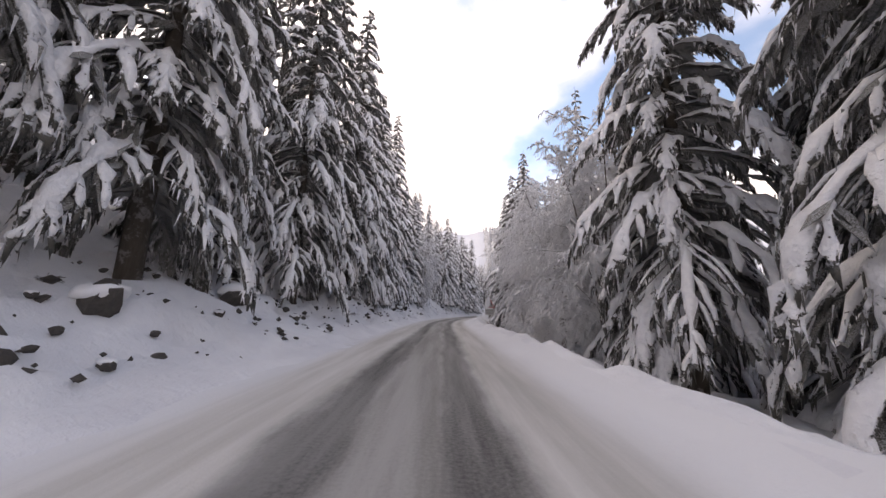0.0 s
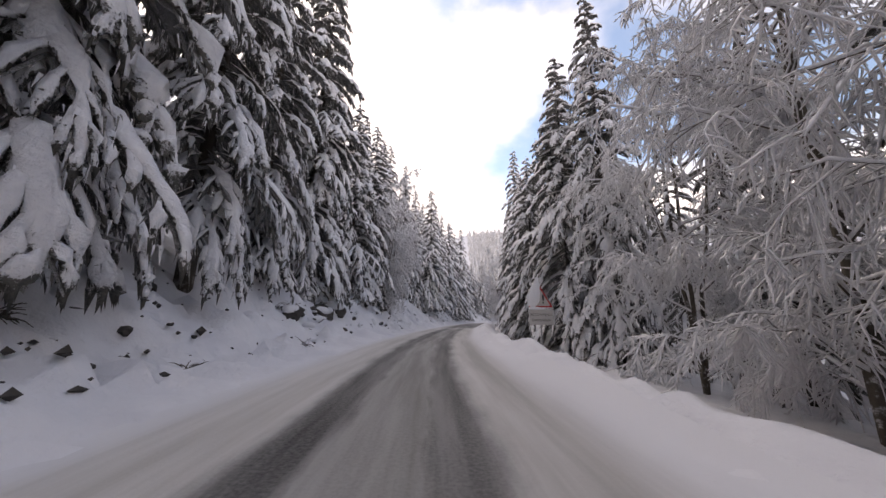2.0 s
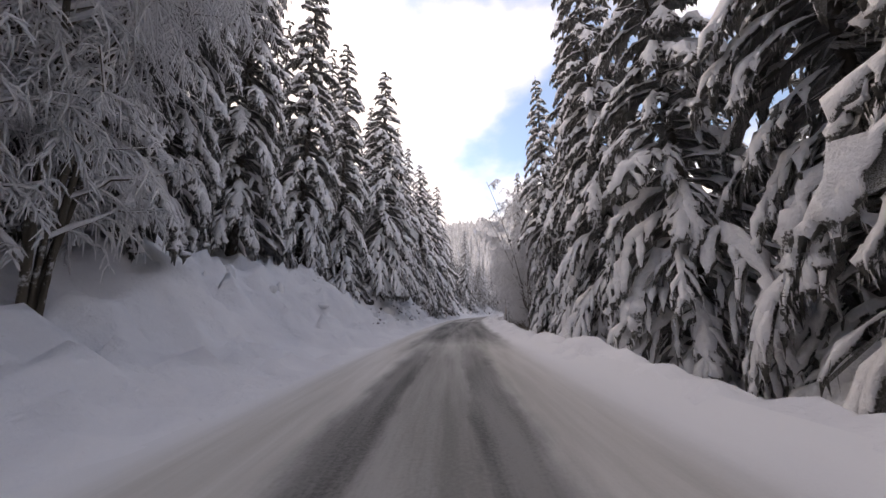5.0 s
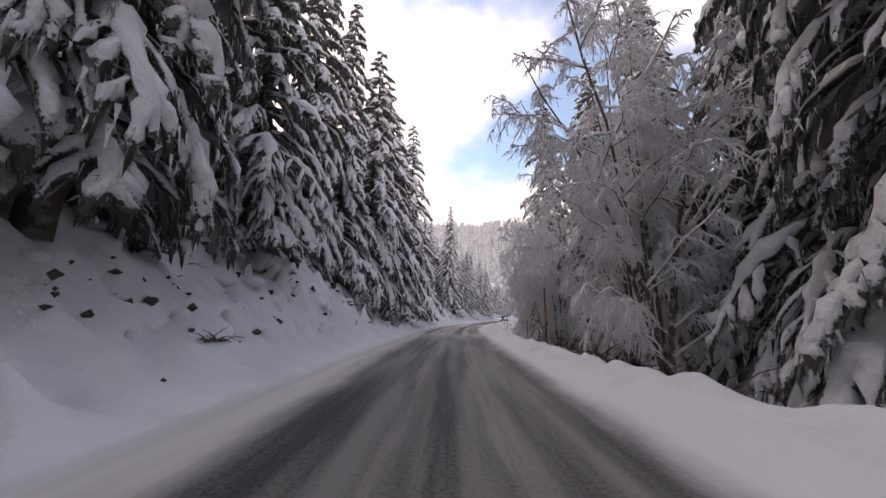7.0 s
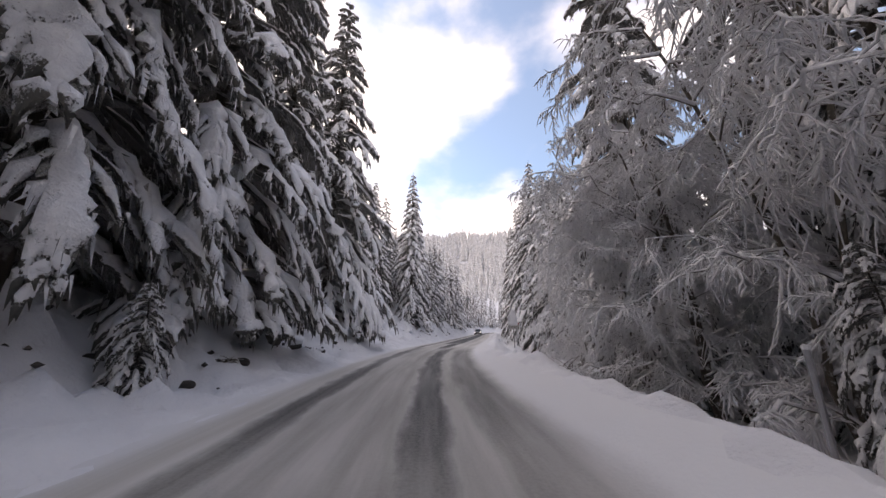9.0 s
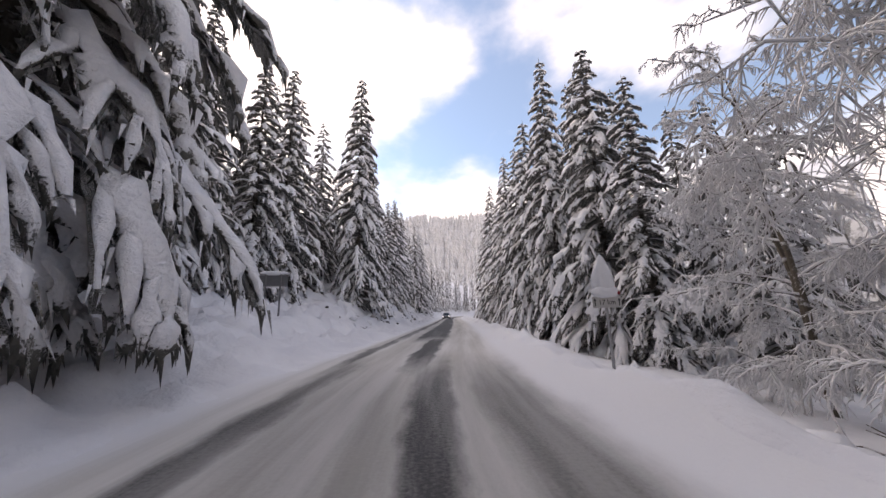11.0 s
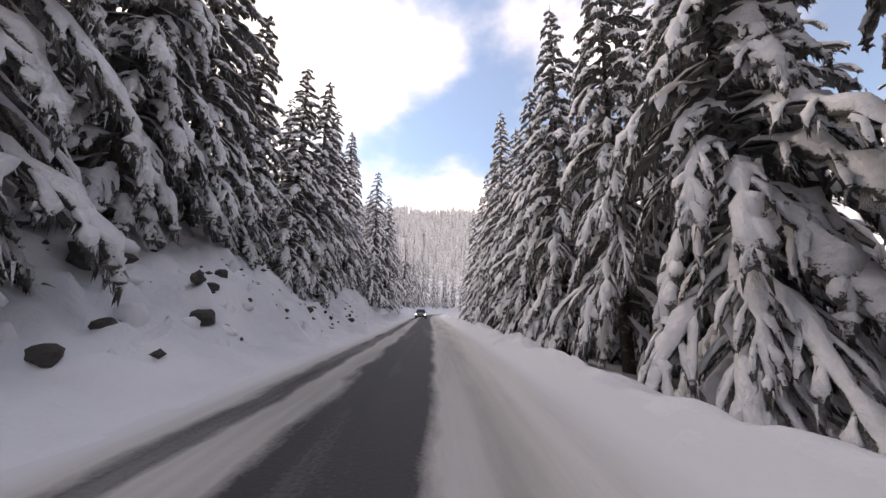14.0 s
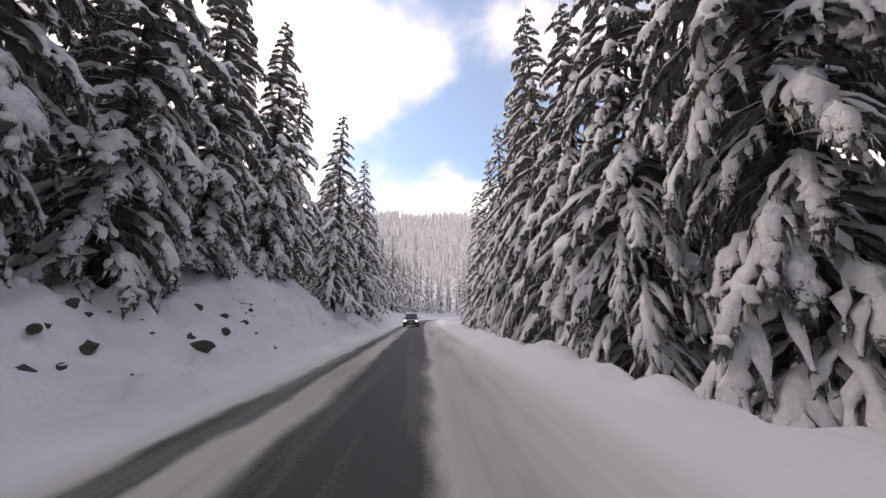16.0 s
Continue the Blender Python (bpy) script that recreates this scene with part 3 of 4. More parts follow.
def bare_tree(name, tall, seed, stems, spread, arch=0.5, lean=0.2):
    """A leafless broad-leaved tree, each twig lined with snow."""
    rng = np.random.RandomState(seed)
    tree = new(name)
    wood, snow = Heap(), Heap()
    ends = []
    for _ in range(stems):
        k = 8
        t = np.linspace(0, 1, k)
        a = rng.uniform(0, 6.28)
        ln = rng.uniform(0.25, 1.0) * lean * tall
        h = tall * rng.uniform(0.75, 1.0)
        p = np.column_stack([np.cos(a) * ln * t**1.5, np.sin(a) * ln * t**1.5, h * t - 0.4 * (1 - t)]) + rng.uniform(-0.12, 0.12, (k, 3)) * np.array([1, 1, 0.0])
        r = 0.0075 * tall / math.sqrt(stems) * (1 - t) ** 0.8 + 0.02
        wood.add(*tubes(p[None], r[None], r[None], 7, rng, 0.05, 1.0))
        ends.append((p, r))
    parents = [(p, r, tall * spread) for p, r in ends]
    for lv, (count, k, sides) in enumerate(((max(10, 44 // stems), 8, 5), (17, 5, 3), (13, 3, 3))):
        pts, rad, lens = [], [], []
        for p, r, L in parents:
            for i in range(count):
                u = (i + rng.uniform(0, 1)) / count
                u = 0.07 + 0.92 * u if lv == 0 else 0.12 + 0.88 * u
                x = u * (len(p) - 1)
                i0 = min(int(x), len(p) - 2)
                b = p[i0] + (p[i0 + 1] - p[i0]) * (x - i0)
                tg = p[i0 + 1] - p[i0]
                tg = tg / (np.linalg.norm(tg) + 1e-9)
                rd = rng.normal(size=3)
                rd -= tg * (rd @ tg)
                rd /= np.linalg.norm(rd) + 1e-9
                t = np.linspace(0, 1, k)
                if lv == 0:
                    way = np.array([rd[0], rd[1], 0.0])
                    way = way / (np.linalg.norm(way) + 1e-9) + np.array([0, 0, rng.uniform(0.35, 1.0)])
                    ll = L * (0.35 + 0.95 * math.sin(math.pi * (0.15 + 0.8 * u)) ** 0.8) * rng.uniform(0.7, 1.15)
                    sink = arch * ll * t**2.2 * 1.15
                else:
                    way = tg * 0.6 + rd * 0.8
                    ll = L * (0.36, 0.42)[lv - 1] * rng.uniform(0.5, 1.2) * (1.15 - 0.5 * u)
                    sink = (0.6, 0.7)[lv - 1] * ll * t**1.7
                c = b + way * (ll * t)[:, None] + rng.uniform(-0.11, 0.11, (k, 3)) * ll * t[:, None]
                c[:, 2] = np.maximum(c[:, 2] - sink, 0.05)
                pts.append(c)
                rad.append((0.0021 * tall, 0.009, 0.005)[lv] * (1 - 0.75 * t))
                lens.append(ll)
        P, R = np.array(pts), np.array(rad)
        if lv < 2:
            wood.add(*tubes(P, R, R, sides, rng, 0.1, 1.0))
        S = P.copy()
        S[:, :, 2] += R * 0.6 + 0.008
        w = R * 1.05 + (0.026, 0.019, 0.014)[lv] * rng.uniform(0.5, 1.5, R.shape)
        w[:, -1] *= 0.5
        snow.add(*tubes(S, w, w * 1.1, 4 if lv == 0 else 3, rng, 0.25, 0.7))
        parents = list(zip(pts, rad, lens))
    part("trunk", wood.mesh("trunk"), TWIG_BARK, tree)
    tagged(part("snow_load", snow.mesh("snow_load"), SNOW_TWIG, tree, "white snow lining every twig"), kind="stuff")
    return tree


def kinds(rows, group, **build):
    made = []
    for tall, reach, boughs, seed, first, droop, load in rows:
        ob = tagged(spruce("spruce_tree", tall, reach, boughs, seed, first, droop, load, **build), "", "tree", group)
        made.append((ob, tall))
    return made


NEAR = kinds(((22, 4.4, 140, 11, 0.03, 1.0, 1.1), (25, 3.8, 156, 12, 0.035, 1.0, 1.05), (20, 4.3, 130, 13, 0.03, 0.92, 1.15), (24, 3.3, 150, 14, 0.03, 1.05, 1.1), (24, 4.3, 128, 15, 0.10, 1.1, 0.72)), "spruces along the road", subs=10, fingers=90, blades=90, heart=8, rings=13, sides=6)
MID = kinds(((21, 3.8, 112, 21, 0.05, 1.0, 1.1), (24, 3.9, 120, 22, 0.06, 1.05, 1.1), (17, 3.3, 88, 23, 0.04, 1.0, 1.15)), "spruces along the road", subs=6, fingers=22, blades=12, heart=3, rings=7, sides=5)
BACK = kinds(((23, 3.5, 104, 61, 0.05, 1.0, 1.1), (25, 3.6, 110, 62, 0.06, 1.05, 1.1)), "spruces in the forest behind", subs=2, fingers=6, blades=3, heart=2, rings=6, sides=4)
FAR = kinds(((20, 3.3, 80, 31, 0.05, 1.05, 1.25), (23, 3.4, 86, 32, 0.06, 1.05, 1.25)), "spruces in the forest behind", subs=1, fingers=3, blades=0, heart=2, rings=5, sides=4)
YOUNG = kinds(((5.5, 2.0, 84, 52, 0.03, 1.25, 1.6),), "young spruces", subs=6, fingers=30, blades=30, heart=4, rings=7, sides=5)
BARE = [(tagged(bare_tree("bare_tree", h, sd, st, sp, ar, ln), "", "tree", "bare trees"), h) for h, sd, st, sp, ar, ln in ((15, 41, 2, 0.20, 0.42, 0.2), (13, 42, 3, 0.24, 0.55, 0.2), (16, 43, 6, 0.17, 0.25, 0.34))]
placed = set()


def plant(kind, s, q, tall, label="tall spruce tree heavily laden with fresh snow", spread=1.0):
    ob, own = kind
    rng = random.Random(int(s * 131 + q * 17))
    k = tall / own
    m = pose(*spot(s, q, 0.1), 0, 0, rng.uniform(0, 360))
    if ob.name not in placed:
        placed.add(ob.name)
        ob.matrix_basis = m
    else:
        ob = copy_thing(ob, m)
    wide = (k + 1) / 2 if k < 1 else k
    ob.scale = (wide * spread, wide * spread, k)
    return tagged(ob, label)


# metres along the road, metres to its right, height, which
LEFT_ROW = [(3, -8.5, 24, 4), (7.5, -7.4, 24, 4), (11.5, -8.8, 24, 3), (15.5, -7.3, 23, 4), (20, -7.9, 24, 1), (24.3, -7.5, 26, 4), (29, -8.3, 24, 0), (34, -7.9, 25, 4), (38.5, -8.6, 25, 1), (43, -8.4, 28, 1), (47, -9.6, 22, 3), (50.7, -8.5, 19, 2), (55, -8.2, 20, 1),
            (58, -10.6, 22, 3), (61, -9.2, 20.5, 1), (64.7, -10.7, 23, 3), (69, -11, 24, 1), (73, -9.6, 23, 3), (77.5, -8.9, 22, 1), (83.2, -7.2, 23.5, 0), (87, -9.8, 22, 3), (90.3, -8.5, 19, 2), (95, -8.7, 24, 1), (99.5, -8.2, 24, 1), (103.5, -7.2, 24, 0), (108, -7.3, 25, 2), (112.8, -7.6, 24, 1), (118.6, -7.8, 27.5, 0),
            (132.6, -12, 17.5, 3), (134.6, -11.2, 18.4, 3), (140.3, -7.7, 22.4, 1), (144.5, -8.4, 19, 3), (147.5, -8.9, 16, 1), (150.8, -8.9, 13.5, 3), (154.3, -8.1, 14.3, 3), (157.4, -7.8, 16, 3), (161.5, -8.4, 15, 3), (166, -8.2, 15.4, 3)]
LEFT_FAR = [(122.5, -12, 22, 1), (127.5, -13.5, 21, 0), (130.5, -14.5, 20, 1), (138.9, -12.5, 17.5, 0), (146.2, -13.8, 17.5, 1), (166.7, -11, 14, 2), (170.2, -8.8, 14, 2), (174.6, -6.9, 16.8, 1), (178.5, -8.6, 15, 0), (183, -6.6, 17.5, 1), (187.5, -8.4, 16, 2), (192, -7.8, 17, 1)]
RIGHT_ROW = [(4.0, 8.2, 25, 4), (10.0, 7.6, 26, 4), (14.5, 10.5, 24, 0), (7.5, 11.5, 24, 0), (42.4, 9.8, 25, 1), (46, 8.5, 23, 0), (51, 9.0, 20, 1), (54.7, 11, 28.5, 1), (57, 8.3, 20, 2), (61.7, 10, 25, 0), (66, 8.5, 22, 2), (71.6, 8.2, 29, 1), (76.5, 8.8, 24, 0), (82.5, 8.0, 25, 1), (86.5, 11, 22, 2), (95.5, 11.5, 23, 1),
             (101, 10.5, 22, 0), (111.5, 9.4, 28, 1), (131.5, 9.2, 19, 2), (134.6, 9.8, 20, 1), (128.6, 9.6, 14.5, 3), (138.4, 8.6, 24.5, 1), (144.2, 8.1, 22, 0), (149.6, 8.0, 22, 4), (155.2, 7.8, 24, 1), (160, 7.9, 21, 0), (163.8, 7.5, 19.5, 2)]
RIGHT_FAR = [(134.5, 16, 17.5, 1), (130, 14.2, 14.5, 2), (126.7, 13.2, 11.4, 2), (123.5, 20, 16, 0), (141, 11.6, 24, 1), (147, 11.4, 24, 0), (152.5, 11.8, 25, 1), (158, 11.4, 25, 0), (85, 12.2, 24, 1), (90.5, 12.6, 25, 0), (98, 12.2, 25, 1), (104, 11.6, 26, 1), (107.5, 12.4, 25, 0), (167.2, 6.9, 23.5, 1), (170.3, 7.6, 26, 1), (174.5, 7.6, 22, 0), (179, 7.6, 22, 1), (185, 8, 21, 0), (192, 7.6, 20, 2)]
LOOKS = ("tall broad spruce tree heavily laden with fresh snow", "tall spruce tree heavily laden with fresh snow", "broad spruce with boughs hanging under thick snow", "slender tall spruce packed with fresh snow", "dark spruce with a bare lower trunk and patchy snow")
for s_, q_, h_, k_ in LEFT_ROW + RIGHT_ROW:
    plant(NEAR[k_], s_, q_, h_, LOOKS[k_])
for s_, q_, h_, k_ in LEFT_FAR + RIGHT_FAR:
    plant(MID[k_], s_, q_, h_)
rnd = random.Random(5)
for i in range(58):
    s_ = 1 + i * 3.4 + rnd.uniform(-1.0, 1.0)
    plant((FAR if i % 2 else BACK)[rnd.randrange(2)], s_, -12.6 - 3.4 * (i % 2) - rnd.uniform(0, 1.5), rnd.uniform(20, 26) if s_ < 112 else rnd.uniform(16, 19) if s_ < 140 else rnd.uniform(12, 15.5), "tall snowy spruce tree standing back in the forest")
    if not 108 < s_ < 133 and i % 3:
        plant(BACK[rnd.randrange(2)], s_ + 1.5, 12.4 + 3 * (i % 2) + rnd.uniform(0, 1.5), rnd.uniform(21, 27), "tall snowy spruce tree standing back in the forest")
for i in range(48):
    s_ = -8 + i * 5 + rnd.uniform(-2, 2)
    for q_ in (-20 - rnd.uniform(0, 6), (27 if 105 < s_ < 135 else 19) + rnd.uniform(0, 7)):
        plant(FAR[rnd.randrange(2)], s_, q_, rnd.uniform(18, 24) if s_ < 112 or q_ > 0 else rnd.uniform(11, 14), "tall snowy spruce tree standing back in the forest")
for i in range(42):
    for q_ in (-7.2 - rnd.uniform(0, 3.5), 8.5 + rnd.uniform(0, 3)):
        plant((BACK if i < 16 and q_ < 0 else FAR)[rnd.randrange(2)], 198 + i * 3.6 + rnd.uniform(-1, 1), q_, rnd.uniform(13, 18), "snowy spruce tree by the far stretch of road")
for s_, q_, h_, k_, w_ in ((17.2, 8.6, 13, 1, 1.0), (20, 10.0, 18, 0, 1.0), (22.5, 8.2, 13, 0, 1.1), (25.5, 9.2, 15, 1, 1.0), (30.5, 9.4, 17, 0, 1.1), (35.5, 9.4, 14, 1, 1.0),
                           (89.2, 7.0, 17, 2, 1.0), (93, 8.0, 16, 2, 1.0), (103.8, 8.0, 13, 1, 1.0), (106.8, 7.8, 11, 0, 1.1), (109.6, 7.6, 11, 1, 1.0), (116, 8.6, 13, 0, 1.0), (121.5, 9.2, 11, 0, 1.0), (59.5, -7.2, 18, 2, 0.8), (57, -7.4, 13, 1, 0.9)):
    plant(BARE[k_], s_, q_, h_, "leafless broad-leaved tree with snow on every twig", w_)
for s_, q_, h_ in ((24, -6.8, 2.2), (98, -5.6, 2.0), (104, -4.9, 2.2), (101.5, 5.8, 3.2), (160.5, 5.8, 2.4)):
    plant(YOUNG[0], s_, q_, h_, "young spruce bent under fresh snow by the verge", 0.66)


# ---- the far wooded slope ----
def far_slope():
    """A high wooded hillside beyond the end of the road."""
    az = np.radians(np.linspace(-15, 85, 70))
    r = np.concatenate([np.linspace(190, 760, 40), [900, 1300]])
    ga, gr = np.meshgrid(az, r, indexing="ij")
    x, y = 40 + gr * np.sin(ga), 150 + gr * np.cos(ga)

    def lift(x, y, gr):
        k = np.clip((gr - 200) / 520, 0, 1)
        return -12 + 232 * k**1.15 + 9 * waves(x, y, 12, 160) * k + 3 * waves(x, y, 13, 50) * k

    v = np.column_stack([x.ravel(), y.ravel(), lift(x, y, gr).ravel()])
    idx = np.arange(len(v)).reshape(ga.shape)
    f = np.stack([idx[:-1, :-1], idx[:-1, 1:], idx[1:, 1:], idx[1:, :-1]], axis=-1).reshape(-1, 4)
    tagged(part("backdrop_hill", mesh_of("backdrop_hill", v, f), SNOW_GROUND), "snow-covered hillside beyond the end of the road", "hill", kind="structure")
    rng = np.random.RandomState(9)
    n = 4200
    a = np.radians(rng.uniform(8, 52, n))
    rr = rng.uniform(215, 740, n)
    tx, ty = 40 + rr * np.sin(a), 150 + rr * np.cos(a)
    tz = lift(tx, ty, rr)
    th, tr = rng.uniform(14, 28, n), rng.uniform(2.6, 4.6, n)
    k = 5
    ang = np.arange(k) * 2 * math.pi / k
    heap = Heap()
    for lo, hi, wide in ((0.02, 0.62, 1.0), (0.38, 1.0, 0.62)):
        turn = rng.uniform(0, 6.28, n)
        ca, sa = np.cos(ang + turn[:, None]), np.sin(ang + turn[:, None])
        jag = rng.uniform(0.75, 1.25, (n, k))
        ring = np.stack([tx[:, None] + ca * tr[:, None] * wide * jag, ty[:, None] + sa * tr[:, None] * wide * jag, tz[:, None] + th[:, None] * (lo + rng.uniform(-0.05, 0.05, (n, k)))], axis=-1)
        top = np.stack([tx, ty, tz + th * hi], axis=-1)[:, None]
        vv = np.concatenate([ring, top], axis=1).reshape(-1, 3)
        o = np.arange(n)[:, None] * (k + 1)
        tri = np.stack([np.stack([o[:, 0] + i, o[:, 0] + (i + 1) % k, o[:, 0] + k], axis=-1) for i in range(k)], axis=1).reshape(-1, 3)
        heap.add(vv, tri)
    m = Nodes("distant_snowy_trees")
    p = m.obj()
    isl = m.node("NewGeometry").outputs["Random Per Island"]
    c = m.mix(m.step(m.noise(p, 0.9, 4, 0.7), 0.44, 0.60, 0, 1.0), (0.88, 0.88, 0.89), (0.09, 0.09, 0.085))
    c = m.mix(m.math("MULTIPLY", isl, 0.45), c, (0.72, 0.71, 0.70))
    tagged(part("distant_forest", heap.mesh("distant_forest", False), m.done(c, 0.9, spec=0.1)), "dense snowy spruce forest on the far hillside", "forest", kind="stuff")


far_slope()


def forest_around():
    """The wood goes on out of sight on both sides of the road."""
    rng = np.random.RandomState(15)
    n = 2600
    s = rng.uniform(-120, 300, n)
    q = rng.uniform(32, 130, n) * rng.choice((-1, 1), n)
    xy = on_plan(s, q)
    z = height(s, q)
    th, tr = rng.uniform(15, 25, n), rng.uniform(2.2, 3.4, n)
    k = 6
    ang = np.arange(k) * 2 * math.pi / k
    heap = Heap()
    for lo, hi, wide in ((0.03, 0.5, 1.0), (0.3, 0.78, 0.68), (0.58, 1.0, 0.4)):
        a = ang + rng.uniform(0, 6.28, (n, 1))
        jag = rng.uniform(0.7, 1.3, (n, k))
        ring = np.stack([xy[:, :1] + np.cos(a) * tr[:, None] * wide * jag, xy[:, 1:] + np.sin(a) * tr[:, None] * wide * jag, z[:, None] + th[:, None] * (lo + rng.uniform(-0.04, 0.04, (n, k)))], axis=-1)
        top = np.column_stack([xy, z + th * hi])[:, None]
        o = np.arange(n) * (k + 1)
        tri_ = np.stack([np.stack([o + i, o + (i + 1) % k, o + k], axis=-1) for i in range(k)], axis=1).reshape(-1, 3)
        heap.add(np.concatenate([ring, top], axis=1).reshape(-1, 3), tri_)
    tagged(part("forest", heap.mesh("forest", False), bpy.data.materials["distant_snowy_trees"]), "dense snowy spruce forest on either side", "forest", kind="stuff")


forest_around()


# ---- rocks, lumps and twigs on the banks ----
def lump(seed, rough, flat=0.75, level=2):
    bm = bmesh.new()
    bmesh.ops.create_icosphere(bm, subdivisions=level, radius=1.0)
    off = Vector((seed * 3.1, seed * 1.7, 0))
    for v in bm.verts:
        d = 1 + rough * noise.noise(v.co * 1.3 + off) + rough * 0.5 * noise.noise(v.co * 3.1 + off)
        v.co = v.co * d
        v.co.z *= flat
    me = bpy.data.meshes.new("lump")
    bm.to_mesh(me)
    bm.free()
    return me


ROCK_MESHES = [lump(i, 0.5) for i in range(5)]
CAP_MESHES = [lump(i + 20, 0.28, 0.42) for i in range(3)]
for me in CAP_MESHES:
    me.polygons.foreach_set("use_smooth", [True] * len(me.polygons))


def rock(s, q, size, i, cap=False, label="dark wet rock poking through the snow"):
    x, y, z = spot(s, q)
    r = random.Random(int(s * 97 + q * 31))
    thing = new("rock")
    thing.matrix_basis = pose(x, y, z + size * 0.05, 0, 0, r.uniform(0, 360))
    body = part("stone", ROCK_MESHES[i % 5], ROCK, thing)
    body.scale = (size * r.uniform(0.8, 1.3), size * r.uniform(0.7, 1.0), size * r.uniform(0.8, 1.3))
    if cap:
        top = part("snow_cap", CAP_MESHES[i % 3], SNOW_SOFT, thing, "rounded cap of snow")
        top.scale = (size * 1.0, size * 0.85, size * 1.0)
        top.location = (0, 0, size * 0.42)
    return tagged(thing, label, "rock", "rocks on the bank")


for s_, q_, z_ in ((43.3, -6.5, 0.8), (42.0, -6.8, 0.75), (40.9, -6.3, 0.5), (37.2, -5.0, 0.3), (6.1, -6.4, 0.5), (77.5, -6.9, 0.35), (48.6, -4.9, 0.19), (49.6, -4.8, 0.15), (79.5, -7.2, 0.3), (10.8, -6.9, 0.55), (12.5, -8.2, 0.5), (28.5, -6.9, 0.45), (38.5, -6.6, 0.55), (46.2, -7.9, 0.6), (110.2, -6.3, 0.75), (111.8, -5.9, 0.6), (107.0, -7.6, 0.7), (143.5, -7.3, 0.6), (151.0, -6.0, 0.28)):
    rock(s_, q_, z_, int(s_), True, "dark boulder under a rounded cap of snow")
for i in range(250):
    a, b = rnd.choice(((4, 34), (4, 34), (4, 34), (36, 56), (80, 116), (80, 116), (152, 160)))
    s_ = rnd.uniform(a, b)
    rock(s_, -4.6 - 3.4 * rnd.random() ** 0.8, 0.06 + 0.17 * rnd.random() ** 2.2, i, i % 3 == 0, label="small dark stone half buried in snow")


# the stone at 145.5, -5.6 is added in place of a thin dark shadow
for s_, q_, z_ in ((139.8, -6.3, 0.17), (140, -6.1, 0.11), (140.8, -6.25, 0.21), (141, -5.25, 0.2), (142.2, -5.65, 0.16), (145, -6.2, 0.22), (146.5, -6.6, 0.2), (144.8, -5.8, 0.30), (146, -6.5, 0.22), (145.5, -5.6, 0.15),
                   (147, -5.9, 0.09), (148.8, -5.5, 0.12), (151.4, -5.6, 0.2), (152.1, -6.2, 0.13), (157.1, -5.0, 0.2), (152.1, -5.1, 0.1), (153.3, -5.05, 0.08)):
    rock(s_, q_, z_, int(s_ * 3))


def loose_stones():
    """Crumbs of stone and earth scattered over the cut bank."""
    rng = np.random.RandomState(21)
    base = np.array([(1, 0, 0), (-1, 0, 0), (0, 1, 0), (0, -1, 0), (0, 0, 1), (0, 0, -1)], float)
    tris = np.array([(0, 2, 4), (2, 1, 4), (1, 3, 4), (3, 0, 4), (2, 0, 5), (1, 2, 5), (3, 1, 5), (0, 3, 5)])
    heap = Heap()
    n = 1500
    spans = np.array([(3, 34), (3, 34), (3, 34), (36, 57), (74, 116), (74, 116), (134, 165)])
    pick = spans[rng.randint(0, len(spans), n)]
    s = pick[:, 0] + (pick[:, 1] - pick[:, 0]) * rng.uniform(0, 1, n)
    s = s + 0.6 * np.sin(s * 2.1)
    q = -4.4 - 4.2 * rng.uniform(0, 1, n) ** 0.8
    at = np.column_stack([on_plan(s, q), height(s, q)])
    size = 0.03 + 0.085 * rng.uniform(0, 1, n) ** 3
    for i in range(n):
        heap.add(base * rng.uniform(0.5, 1.5, (6, 1)) * size[i] * np.array([1.3, 1.3, 0.9]) + at[i], tris)
    tagged(part("loose_stones", heap.mesh("loose_stones", False), ROCK), "scattered dark stones and earth on the snowy bank", "stones", kind="stuff")


loose_stones()


def twig_tuft(s, q, size, seed):
    """Dead stems and heather poking out of the snow."""
    rng = np.random.RandomState(seed)
    n = 26
    t = np.linspace(0, 1, 4)
    a = rng.uniform(0, 6.28, n)
    w = np.column_stack([np.cos(a), np.sin(a), rng.uniform(0.3, 1.4, n)]) * rng.uniform(0.4, 1.0, (n, 1)) * size
    base = rng.uniform(-0.35, 0.35, (n, 1, 3)) * size * np.array([1, 1, 0])
    p = base + w[:, None] * t[None, :, None]
    p[:, :, 2] -= 0.5 * size * t**2
    r = np.full((n, 4), 0.012 + 0.012 * size) * (1 - 0.7 * t)
    ob = part("shrub", mesh_of("shrub", *tubes(p, r, r, 3, rng, 0.2, 1.0)), TWIG_BARK)
    ob.matrix_basis = pose(*spot(s, q))
    return tagged(ob, "dead brown stems poking out of the snow", "shrub", "shrubs on the banks")


for i in range(40):
    a, b = rnd.choice(((4, 34), (36, 56), (80, 116), (134, 162)))
    twig_tuft(rnd.uniform(a, b), -4.8 - 3.2 * rnd.random(), rnd.uniform(0.2, 0.5), i)


for i in range(46):
    a, b = rnd.choice(((38, 60), (78, 100), (78, 100), (98, 118)))
    twig_tuft(rnd.uniform(a, b), 5.6 + 3.6 * rnd.random(), rnd.uniform(0.7, 1.5), 60 + i)


